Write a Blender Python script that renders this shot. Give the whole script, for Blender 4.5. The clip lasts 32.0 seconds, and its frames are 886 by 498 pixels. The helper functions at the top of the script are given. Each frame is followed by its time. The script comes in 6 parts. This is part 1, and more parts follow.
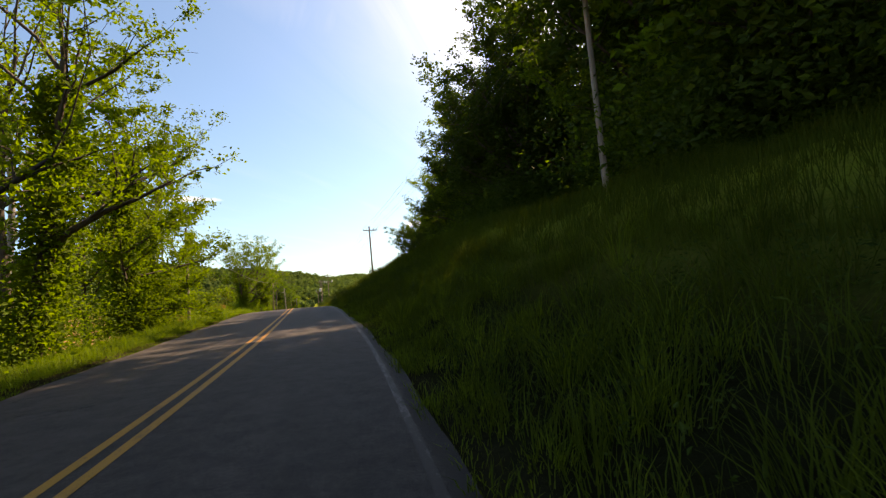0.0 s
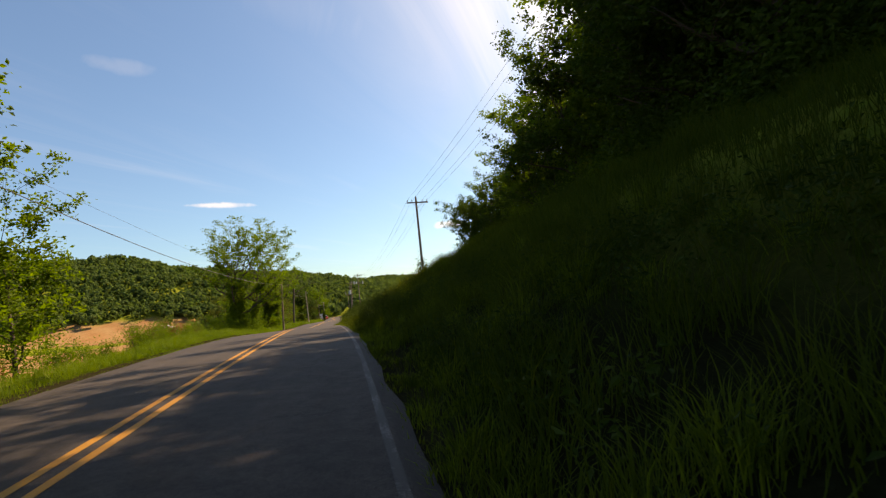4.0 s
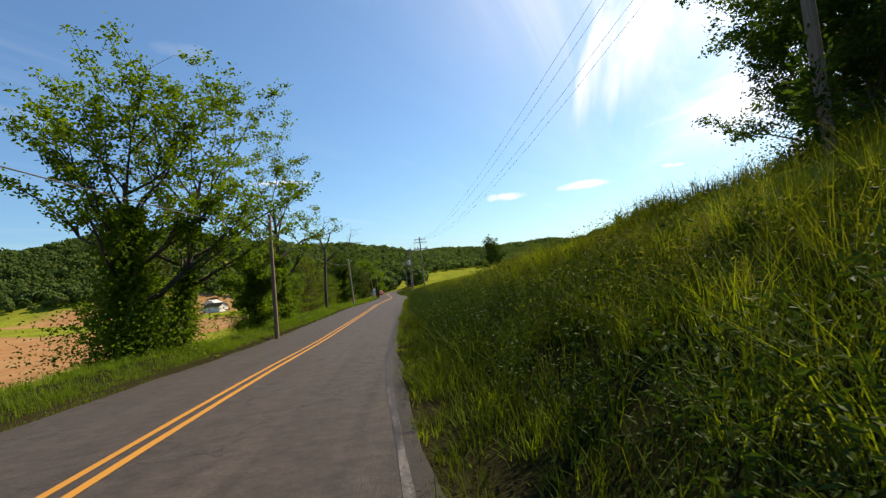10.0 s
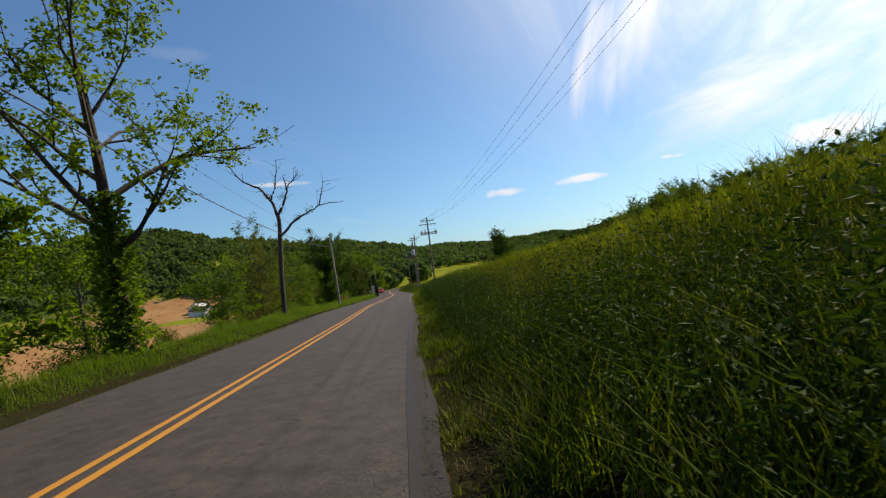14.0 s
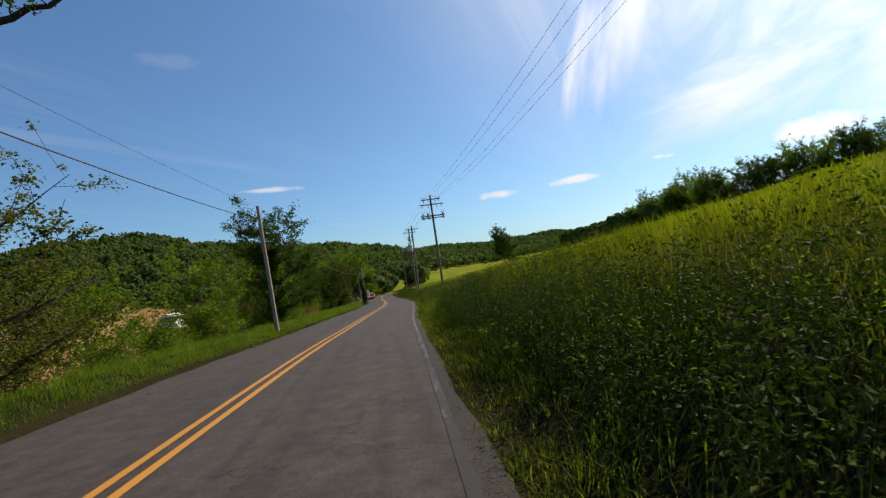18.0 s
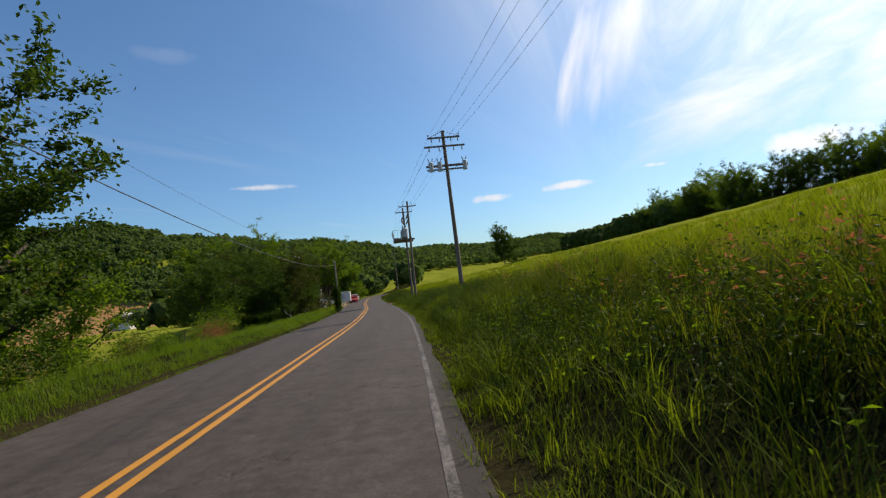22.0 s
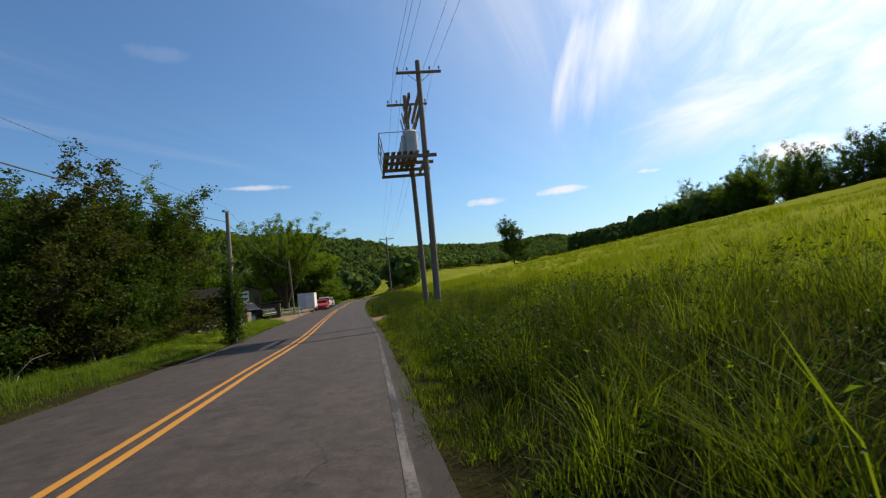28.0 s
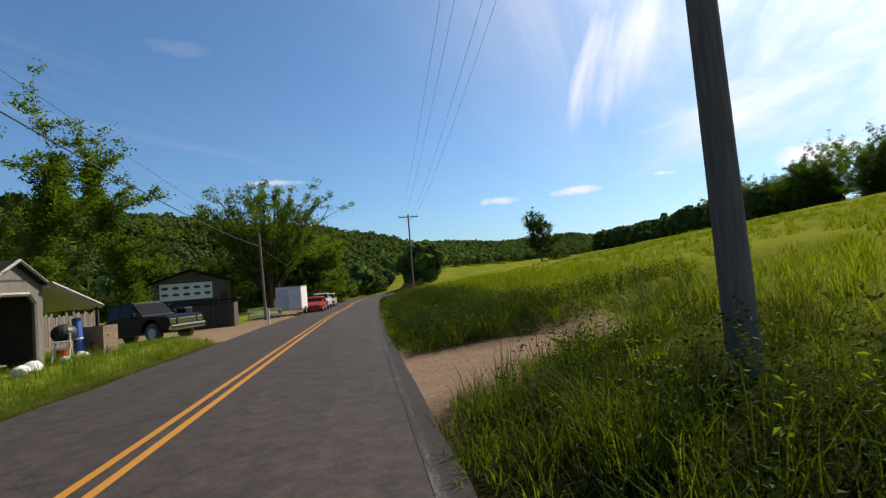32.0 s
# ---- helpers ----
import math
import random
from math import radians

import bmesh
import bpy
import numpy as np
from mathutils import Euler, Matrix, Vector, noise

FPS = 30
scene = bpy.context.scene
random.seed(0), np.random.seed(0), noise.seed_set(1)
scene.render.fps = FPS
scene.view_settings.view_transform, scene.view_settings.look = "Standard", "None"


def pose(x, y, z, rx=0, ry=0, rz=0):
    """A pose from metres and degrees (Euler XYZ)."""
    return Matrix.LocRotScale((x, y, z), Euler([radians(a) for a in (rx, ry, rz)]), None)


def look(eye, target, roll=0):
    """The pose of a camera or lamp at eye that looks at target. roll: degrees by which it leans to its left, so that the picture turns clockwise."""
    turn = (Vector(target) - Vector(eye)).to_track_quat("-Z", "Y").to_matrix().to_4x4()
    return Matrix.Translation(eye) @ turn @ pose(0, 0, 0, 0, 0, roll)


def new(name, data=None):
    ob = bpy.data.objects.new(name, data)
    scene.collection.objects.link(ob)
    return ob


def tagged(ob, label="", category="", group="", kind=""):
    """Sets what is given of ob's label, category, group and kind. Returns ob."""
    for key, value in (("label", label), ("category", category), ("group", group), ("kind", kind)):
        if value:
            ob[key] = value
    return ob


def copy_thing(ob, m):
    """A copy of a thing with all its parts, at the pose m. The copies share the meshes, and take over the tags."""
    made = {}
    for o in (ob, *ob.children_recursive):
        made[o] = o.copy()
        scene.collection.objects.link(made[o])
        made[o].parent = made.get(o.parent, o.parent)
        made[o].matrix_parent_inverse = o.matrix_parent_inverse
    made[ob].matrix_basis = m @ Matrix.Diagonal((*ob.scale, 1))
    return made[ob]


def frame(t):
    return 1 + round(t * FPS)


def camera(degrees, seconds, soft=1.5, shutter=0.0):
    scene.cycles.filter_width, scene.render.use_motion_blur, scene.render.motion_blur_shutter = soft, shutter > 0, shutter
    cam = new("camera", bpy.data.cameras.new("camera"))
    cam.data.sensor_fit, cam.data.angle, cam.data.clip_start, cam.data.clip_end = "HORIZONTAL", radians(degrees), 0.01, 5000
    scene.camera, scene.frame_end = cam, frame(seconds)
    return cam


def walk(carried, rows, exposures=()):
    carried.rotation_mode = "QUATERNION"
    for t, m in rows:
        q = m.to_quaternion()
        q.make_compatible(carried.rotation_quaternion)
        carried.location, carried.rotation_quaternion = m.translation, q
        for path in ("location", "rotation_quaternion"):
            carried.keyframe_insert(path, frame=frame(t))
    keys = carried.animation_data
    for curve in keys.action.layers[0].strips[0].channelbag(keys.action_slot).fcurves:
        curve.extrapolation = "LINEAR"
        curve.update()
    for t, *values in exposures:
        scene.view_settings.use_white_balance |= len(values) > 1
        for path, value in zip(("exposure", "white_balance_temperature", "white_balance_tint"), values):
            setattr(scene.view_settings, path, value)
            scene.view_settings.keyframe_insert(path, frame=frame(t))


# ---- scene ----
cam = camera(84.46, 32.0, soft=1.3, shutter=0.04)
# seconds, x, y, z, rx, ry, rz
ROWS = [
    (0.0, -0.000, -0.000, 1.500, 95.00, 4.80, 0.00),
    (0.5, -0.529, 3.202, 1.629, 95.21, 4.92, 0.07),
    (1.0, -1.113, 6.389, 1.738, 95.37, 4.96, 0.28),
    (1.5, -1.756, 9.551, 1.833, 95.50, 4.93, 0.63),
    (2.0, -2.457, 12.684, 1.910, 95.56, 5.03, 1.11),
    (2.5, -3.193, 15.793, 1.978, 95.62, 5.03, 1.68),
    (3.0, -3.946, 18.878, 2.055, 95.61, 5.05, 2.23),
    (3.5, -4.711, 21.960, 2.147, 95.62, 5.09, 2.87),
    (4.0, -5.462, 25.076, 2.257, 95.38, 5.43, 3.57),
    (4.5, -6.216, 28.217, 2.369, 95.15, 5.76, 4.29),
    (5.0, -6.994, 31.372, 2.467, 94.92, 6.07, 5.04),
    (5.5, -7.814, 34.531, 2.533, 94.67, 6.36, 5.85),
    (6.0, -8.696, 37.685, 2.553, 94.47, 6.24, 6.68),
    (6.5, -9.621, 40.830, 2.562, 94.28, 6.18, 7.37),
    (7.0, -10.538, 43.966, 2.575, 94.07, 5.95, 8.01),
    (7.5, -11.460, 47.061, 2.587, 93.84, 5.78, 8.48),
    (8.0, -12.389, 50.101, 2.578, 93.64, 5.60, 8.86),
    (8.5, -13.358, 53.066, 2.538, 93.47, 5.47, 9.14),
    (9.0, -14.311, 56.000, 2.482, 93.24, 5.52, 9.43),
    (9.5, -15.237, 58.871, 2.353, 93.18, 5.52, 9.67),
    (10.0, -16.168, 61.687, 2.252, 92.90, 5.57, 9.81),
    (10.5, -17.056, 64.441, 2.128, 92.72, 6.01, 9.94),
    (11.0, -17.887, 67.152, 2.007, 92.65, 6.17, 9.98),
    (11.5, -18.681, 69.837, 1.849, 92.52, 6.26, 9.98),
    (12.0, -19.419, 72.558, 1.667, 92.49, 6.42, 10.00),
    (12.5, -20.136, 75.314, 1.524, 92.50, 6.48, 9.98),
    (13.0, -20.891, 78.088, 1.400, 92.52, 6.63, 9.99),
    (13.5, -21.704, 80.873, 1.282, 92.54, 6.86, 9.99),
    (14.0, -22.552, 83.675, 1.180, 92.58, 7.05, 9.94),
    (14.5, -23.397, 86.520, 1.099, 92.64, 7.20, 9.87),
    (15.0, -24.231, 89.411, 1.040, 92.65, 7.31, 9.81),
    (15.5, -25.051, 92.344, 0.997, 92.67, 7.43, 9.76),
    (16.0, -25.854, 95.316, 0.961, 92.69, 7.57, 9.72),
    (16.5, -26.637, 98.325, 0.926, 92.71, 7.72, 9.70),
    (17.0, -27.397, 101.367, 0.884, 92.80, 7.83, 9.56),
    (17.5, -28.133, 104.445, 0.853, 92.84, 7.94, 9.45),
    (18.0, -28.873, 107.559, 0.846, 92.86, 8.00, 9.32),
    (18.5, -29.629, 110.717, 0.835, 92.90, 8.07, 9.19),
    (19.0, -30.382, 113.929, 0.804, 92.86, 8.02, 9.03),
    (19.5, -31.162, 117.160, 0.763, 92.85, 7.97, 8.87),
    (20.0, -31.956, 120.390, 0.702, 92.86, 7.79, 8.69),
    (20.5, -32.764, 123.595, 0.616, 92.92, 7.57, 8.56),
    (21.0, -33.559, 126.799, 0.541, 92.93, 7.26, 8.43),
    (21.5, -34.368, 129.987, 0.459, 92.99, 6.96, 8.36),
    (22.0, -35.209, 133.139, 0.378, 92.99, 6.65, 8.29),
    (22.5, -36.021, 136.318, 0.299, 93.00, 6.39, 8.23),
    (23.0, -36.802, 139.529, 0.232, 92.96, 6.13, 8.13),
    (23.5, -37.560, 142.765, 0.176, 92.95, 5.94, 8.05),
    (24.0, -38.311, 145.997, 0.117, 92.95, 5.82, 7.98),
    (24.5, -39.046, 149.200, 0.040, 92.93, 5.77, 7.89),
    (25.0, -39.808, 152.386, -0.039, 92.96, 5.84, 7.70),
    (25.5, -40.550, 155.554, -0.119, 93.01, 5.94, 7.52),
    (26.0, -41.305, 158.684, -0.230, 93.08, 6.00, 7.50),
    (26.5, -42.070, 161.767, -0.353, 93.13, 6.04, 7.47),
    (27.0, -42.842, 164.795, -0.471, 93.17, 6.08, 7.43),
    (27.5, -43.620, 167.757, -0.565, 93.22, 6.12, 7.40),
    (28.0, -44.401, 170.646, -0.618, 93.27, 5.96, 7.49),
    (28.5, -45.208, 173.463, -0.654, 93.28, 5.84, 7.63),
    (29.0, -46.012, 176.247, -0.693, 93.30, 5.68, 7.80),
    (29.5, -46.827, 179.025, -0.732, 93.30, 5.50, 8.03),
    (30.0, -47.652, 181.765, -0.782, 93.29, 5.30, 8.20),
    (30.5, -48.501, 184.461, -0.860, 93.32, 5.11, 8.39),
    (31.0, -49.361, 187.141, -0.947, 93.30, 4.92, 8.52),
    (31.5, -50.241, 189.846, -1.002, 93.23, 4.86, 8.69),
    (32.0, -51.143, 192.528, -1.064, 93.18, 4.63, 8.88),
]
EXPO = [(0.0, 1.25, 10400, 22), (2.0, 1.2, 10400, 22), (3.0, 0.84, 10000, 22), (3.5, 0.8, 9800, 20), (6.5, 0.92, 8900, 18), (10.0, 0.58, 7500, 12), (12.0, 0.46, 7200, 12), (14.0, 0.2, 7150, 12), (32.0, 0.17, 6900, 12)]
walk(cam, [(t, pose(x, y, z, rx, ry, rz)) for t, x, y, z, rx, ry, rz in ROWS], EXPO)

# ---- light: low sun ahead and to one side, blue sky with thin cirrus ----
SUN_AZ, SUN_EL = radians(41.0), radians(43.0)      # azimuth to the right of +y
sun_dir = Vector((math.sin(SUN_AZ) * math.cos(SUN_EL), math.cos(SUN_AZ) * math.cos(SUN_EL), math.sin(SUN_EL)))
sun = new("sun", bpy.data.lights.new("sun", "SUN"))
sun.data.energy, sun.data.angle, sun.data.color = 5.4, radians(0.53), (1.0, 0.9, 0.74)
sun.matrix_world = look((0, 0, 0), -sun_dir) @ pose(0, 0, 0)
world = bpy.data.worlds.new("world")
scene.world = world
world.use_nodes = True
W = world.node_tree
W.nodes.clear()


def wn(kind, **kw):
    n = W.nodes.new(kind)
    for k, v in kw.items():
        n.inputs[k].default_value = v
    return n


def wmath(op, a, b=None, c=None):
    n = W.nodes.new("ShaderNodeMath")
    n.operation = op
    for i, v in enumerate((a, b, c)):
        if v is None:
            continue
        if isinstance(v, (int, float)):
            n.inputs[i].default_value = v
        else:
            W.links.new(v, n.inputs[i])
    return n.outputs[0]


sky = W.nodes.new("ShaderNodeTexSky")
sky.sky_type, sky.sun_disc = "NISHITA", False
sky.sun_elevation, sky.sun_rotation = SUN_EL, SUN_AZ
sky.air_density, sky.dust_density, sky.ozone_density = 1.0, 1.0, 7.0
coord = W.nodes.new("ShaderNodeTexCoord")
sep = W.nodes.new("ShaderNodeSeparateXYZ")
W.links.new(coord.outputs["Generated"], sep.inputs[0])
# cirrus on a flat layer: direction divided by its height
dz = wmath("MAXIMUM", sep.outputs[2], 0.03)
cx, cy = wmath("DIVIDE", sep.outputs[0], dz), wmath("DIVIDE", sep.outputs[1], dz)
comb = W.nodes.new("ShaderNodeCombineXYZ")
W.links.new(cx, comb.inputs[0])
W.links.new(cy, comb.inputs[1])
mapping = W.nodes.new("ShaderNodeMapping")
mapping.inputs["Scale"].default_value = (1.9, 0.22, 1)
turned = W.nodes.new("ShaderNodeMapping")
turned.inputs["Rotation"].default_value = (0, 0, radians(16))
W.links.new(comb.outputs[0], turned.inputs[0])
W.links.new(turned.outputs[0], mapping.inputs[0])
cir = wn("ShaderNodeTexNoise", Scale=1.1, Detail=7.0, Roughness=0.62, Distortion=0.8)
W.links.new(mapping.outputs[0], cir.inputs["Vector"])
big = wn("ShaderNodeTexNoise", Scale=0.34, Detail=3.0)
W.links.new(comb.outputs[0], big.inputs["Vector"])
cirrus = wmath("MULTIPLY", wmath("MULTIPLY", wmath("SUBTRACT", cir.outputs[0], 0.5), 2.2), wmath("MULTIPLY", wmath("SUBTRACT", big.outputs[0], 0.46), 4.0))
cirrus = wmath("MINIMUM", wmath("MAXIMUM", wmath("MULTIPLY", cirrus, 0.4), 0.0), 0.3)


def puff(az, el, wide, high, rough, strength, tilt=0.0, fib=None, ragged=2.4):
    """A small flat cloud low in the sky, at its bearing and height in degrees."""
    a, e = radians(az), radians(el)
    right = Vector((math.cos(a), math.sin(a), 0))
    ahead = Vector((-math.sin(a) * math.cos(e), math.cos(a) * math.cos(e), math.sin(e)))
    up = right.cross(ahead)
    ct, st = math.cos(radians(tilt)), math.sin(radians(tilt))
    right, up = ct * right + st * up, ct * up - st * right
    dots = []
    for ax in (right, up, ahead):
        d = W.nodes.new("ShaderNodeVectorMath")
        d.operation = "DOT_PRODUCT"
        W.links.new(coord.outputs["Generated"], d.inputs[0])
        d.inputs[1].default_value = ax
        dots.append(d.outputs["Value"])
    r2 = wmath("ADD", wmath("POWER", wmath("ABSOLUTE", wmath("DIVIDE", dots[0], math.tan(radians(wide)))), 2.0), wmath("POWER", wmath("ABSOLUTE", wmath("DIVIDE", dots[1], math.tan(radians(high)))), 2.0))
    no = wn("ShaderNodeTexNoise", Scale=rough, Detail=5.0, Roughness=0.6)
    if fib:
        cv = W.nodes.new("ShaderNodeCombineXYZ")
        W.links.new(wmath("MULTIPLY", dots[0], fib[0]), cv.inputs[0])
        W.links.new(wmath("MULTIPLY", dots[1], fib[1]), cv.inputs[1])
        cv.inputs[2].default_value = az * 0.37
        no.inputs["Distortion"].default_value = 0.5
        W.links.new(cv.outputs[0], no.inputs["Vector"])
    else:
        W.links.new(coord.outputs["Generated"], no.inputs["Vector"])
    m = wmath("SUBTRACT", wmath("ADD", 1.0, wmath("MULTIPLY", wmath("SUBTRACT", no.outputs[0], 0.5), ragged)), r2)
    m = wmath("MINIMUM", wmath("MAXIMUM", m, 0.0), 1.0) if not fib else wmath("POWER", wmath("MINIMUM", wmath("MAXIMUM", wmath("MULTIPLY", m, 0.36), 0.0), 1.0), 1.6)
    m = wmath("MINIMUM", wmath("MULTIPLY", m, strength * (1.9 if fib else 1.0)), 0.97)
    return wmath("MULTIPLY", m, wmath("GREATER_THAN", dots[2], 0.0))


mask = cirrus
for az, el, wide, high, rough, k in ((1.3, 8.2, 2.6, 0.55, 30, 0.85), (-7.3, 8.4, 3.0, 0.5, 30, 0.8), (27.2, 11.8, 3.2, 0.35, 25, 0.55), (-17, 9.0, 1.1, 0.25, 30, 0.6),
                                     (-31, 8.6, 4.5, 1.5, 14, 0.95), (-16.2, 9.1, 0.9, 0.25, 30, 0.6), (27.5, 11.8, 3.4, 0.3, 25, 0.6), (36.4, 24.8, 3.2, 0.8, 20, 0.07)):
    mask = wmath("MAXIMUM", mask, puff(az, el, wide, high, rough, k))
# combed streaks fanning up, and long wisps towards the sun
for az, el, wide, high, k, tilt, fib in ((-11.0, 21, 3.4, 8.5, 1.3, -20, (9, 1.6)), (-15.0, 22, 3.6, 8.0, 1.1, -24, (8, 1.6)), (-6, 25, 5.0, 6.0, 0.3, -12, (8, 1.6)), (-28, 15, 15.0, 5.5, 1.5, 17, (3.0, 9)),
                                         (-40, 13, 14.0, 5.5, 1.5, 10, (4.0, 8)), (-38, 24, 17.0, 9.0, 1.5, 20, (3.5, 7)), (-16, 33, 16, 7.0, 1.2, -24, (7, 2)), (12, 31, 12, 4, 0.12, -18, (8, 2))):
    mask = wmath("MAXIMUM", mask, puff(az, el, wide, high, 1.0, k, tilt, fib, 2.9))
# a wide, fibrous veil of cirrus on the sun's side of the sky; it also paints the white glare there
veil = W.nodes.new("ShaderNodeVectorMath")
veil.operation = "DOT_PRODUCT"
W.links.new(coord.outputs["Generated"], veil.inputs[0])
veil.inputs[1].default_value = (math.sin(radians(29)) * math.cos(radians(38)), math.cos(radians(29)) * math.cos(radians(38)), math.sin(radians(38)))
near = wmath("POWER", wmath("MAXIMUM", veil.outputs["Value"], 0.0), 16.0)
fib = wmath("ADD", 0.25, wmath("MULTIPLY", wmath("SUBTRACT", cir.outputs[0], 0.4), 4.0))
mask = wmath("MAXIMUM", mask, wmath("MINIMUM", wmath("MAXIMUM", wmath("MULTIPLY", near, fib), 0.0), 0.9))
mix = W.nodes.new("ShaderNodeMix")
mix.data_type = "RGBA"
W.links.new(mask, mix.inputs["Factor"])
deep = W.nodes.new("ShaderNodeMix")
deep.data_type, deep.blend_type = "RGBA", "MULTIPLY"
deep.inputs["Factor"].default_value = 1.0
deep.inputs["B"].default_value = (1.0, 1.27, 1.36, 1)      # clear spring air: a deeper blue than the model's
W.links.new(sky.outputs[0], deep.inputs["A"])
W.links.new(deep.outputs["Result"], mix.inputs["A"])
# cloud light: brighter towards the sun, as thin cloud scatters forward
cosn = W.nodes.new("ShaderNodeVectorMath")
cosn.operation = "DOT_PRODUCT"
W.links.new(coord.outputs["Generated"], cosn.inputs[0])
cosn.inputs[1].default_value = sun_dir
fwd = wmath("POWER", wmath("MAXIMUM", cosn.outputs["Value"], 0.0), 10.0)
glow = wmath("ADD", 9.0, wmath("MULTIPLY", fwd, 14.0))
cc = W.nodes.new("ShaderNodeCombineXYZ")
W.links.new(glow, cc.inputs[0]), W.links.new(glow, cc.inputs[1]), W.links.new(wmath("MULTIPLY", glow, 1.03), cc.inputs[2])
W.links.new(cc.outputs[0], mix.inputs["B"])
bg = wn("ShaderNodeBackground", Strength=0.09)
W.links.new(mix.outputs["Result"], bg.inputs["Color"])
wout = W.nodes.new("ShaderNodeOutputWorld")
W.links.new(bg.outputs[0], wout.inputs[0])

# ---- materials ----


def material(name, color=(0.5, 0.5, 0.5), rough=0.8, metal=0.0, spec=0.5):
    m = bpy.data.materials.new(name)
    m.use_nodes = True
    b = m.node_tree.nodes["Principled BSDF"]
    b.inputs["Base Color"].default_value = (*color, 1)
    b.inputs["Roughness"].default_value = rough
    b.inputs["Metallic"].default_value = metal
    b.inputs["Specular IOR Level"].default_value = spec
    return m, m.node_tree, b


def noise_tex(T, scale, detail=6.0, rough=0.6, stretch=None, obj=True):
    c = T.nodes.new("ShaderNodeTexCoord")
    n = T.nodes.new("ShaderNodeTexNoise")
    n.inputs["Scale"].default_value, n.inputs["Detail"].default_value, n.inputs["Roughness"].default_value = scale, detail, rough
    src = c.outputs["Object"]
    if stretch:
        mp = T.nodes.new("ShaderNodeMapping")
        mp.inputs["Scale"].default_value = stretch
        T.links.new(src, mp.inputs[0])
        src = mp.outputs[0]
    T.links.new(src, n.inputs["Vector"])
    return n.outputs[0]


def ramp(T, fac, *stops):
    r = T.nodes.new("ShaderNodeValToRGB")
    T.links.new(fac, r.inputs[0])
    e = r.color_ramp.elements
    while len(e) < len(stops):
        e.new(0.5)
    for el, (p, c) in zip(e, stops):
        el.position, el.color = p, (*c, 1) if len(c) == 3 else c
    return r.outputs[0]


def mixc(T, fac, a, b, mode="MIX"):
    n = T.nodes.new("ShaderNodeMix")
    n.data_type, n.blend_type = "RGBA", mode
    for sock, v in (("Factor", fac), ("A", a), ("B", b)):
        if isinstance(v, tuple):
            n.inputs[sock].default_value = (*v, 1)
        elif isinstance(v, (int, float)):
            n.inputs[sock].default_value = v
        else:
            T.links.new(v, n.inputs[sock])
    return n.outputs["Result"]


def bump(T, b, h, strength=0.5, dist=0.02):
    n = T.nodes.new("ShaderNodeBump")
    n.inputs["Strength"].default_value, n.inputs["Distance"].default_value = strength, dist
    T.links.new(h, n.inputs["Height"])
    T.links.new(n.outputs[0], b.inputs["Normal"])


def rough_surface(name, c1, c2, scale, rough=0.85, fine=40.0, b_strength=0.4, b_dist=0.01, metal=0.0, stretch=None, spec=0.4):
    """A surface of two tones at two scales, with fine relief."""
    m, T, b = material(name, c1, rough, metal, spec)
    n1, n2 = noise_tex(T, scale, stretch=stretch), noise_tex(T, fine, 3.0, stretch=stretch)
    col = mixc(T, ramp(T, n1, (0.35, (0, 0, 0)), (0.68, (1, 1, 1))), c1, c2)
    col = mixc(T, 0.35, col, ramp(T, n2, (0.3, tuple(v * 0.55 for v in c1)), (0.7, tuple(min(1, v * 1.35) for v in c2))))
    T.links.new(col, b.inputs["Base Color"])
    bump(T, b, n2, b_strength, b_dist)
    return m


def foliage(name, c1, c2, trans, gloss=0.35, island=True, share=0.5):
    """Leaves and blades: varied green, letting light through."""
    m, T, b = material(name, c1, 0.7, 0.0, gloss * 0.35)
    g = T.nodes.new("ShaderNodeNewGeometry")
    o = T.nodes.new("ShaderNodeObjectInfo")
    big = noise_tex(T, 0.35, 3.0)
    col = mixc(T, g.outputs["Random Per Island"] if island else o.outputs["Random"], c1, c2)
    col = mixc(T, ramp(T, big, (0.35, (0, 0, 0)), (0.7, (0.75, 0.75, 0.75))), col, tuple(v * 1.25 for v in c2))
    T.links.new(col, b.inputs["Base Color"])
    tr = T.nodes.new("ShaderNodeBsdfTranslucent")
    T.links.new(mixc(T, 1.0, col, trans, "MULTIPLY"), tr.inputs["Color"])
    mx = T.nodes.new("ShaderNodeMixShader")
    mx.inputs[0].default_value = share
    T.links.new(b.outputs[0], mx.inputs[1])
    T.links.new(tr.outputs[0], mx.inputs[2])
    T.links.new(mx.outputs[0], T.nodes["Material Output"].inputs["Surface"])
    return m


# asphalt: fine aggregate, worn wheel tracks, a rough crumbling edge, cracks; "lane" holds metres right of the middle and along
def lane(T):
    n = T.nodes.new("ShaderNodeAttribute")
    n.attribute_name = "lane"
    sp = T.nodes.new("ShaderNodeSeparateXYZ")
    T.links.new(n.outputs["Vector"], sp.inputs[0])
    return n.outputs["Vector"], sp.outputs[0], sp.outputs[1]


def tmath(T, op, *args):
    n = T.nodes.new("ShaderNodeMath")
    n.operation = op
    for i, v in enumerate(args):
        if isinstance(v, (int, float)):
            n.inputs[i].default_value = v
        else:
            T.links.new(v, n.inputs[i])
    return n.outputs[0]


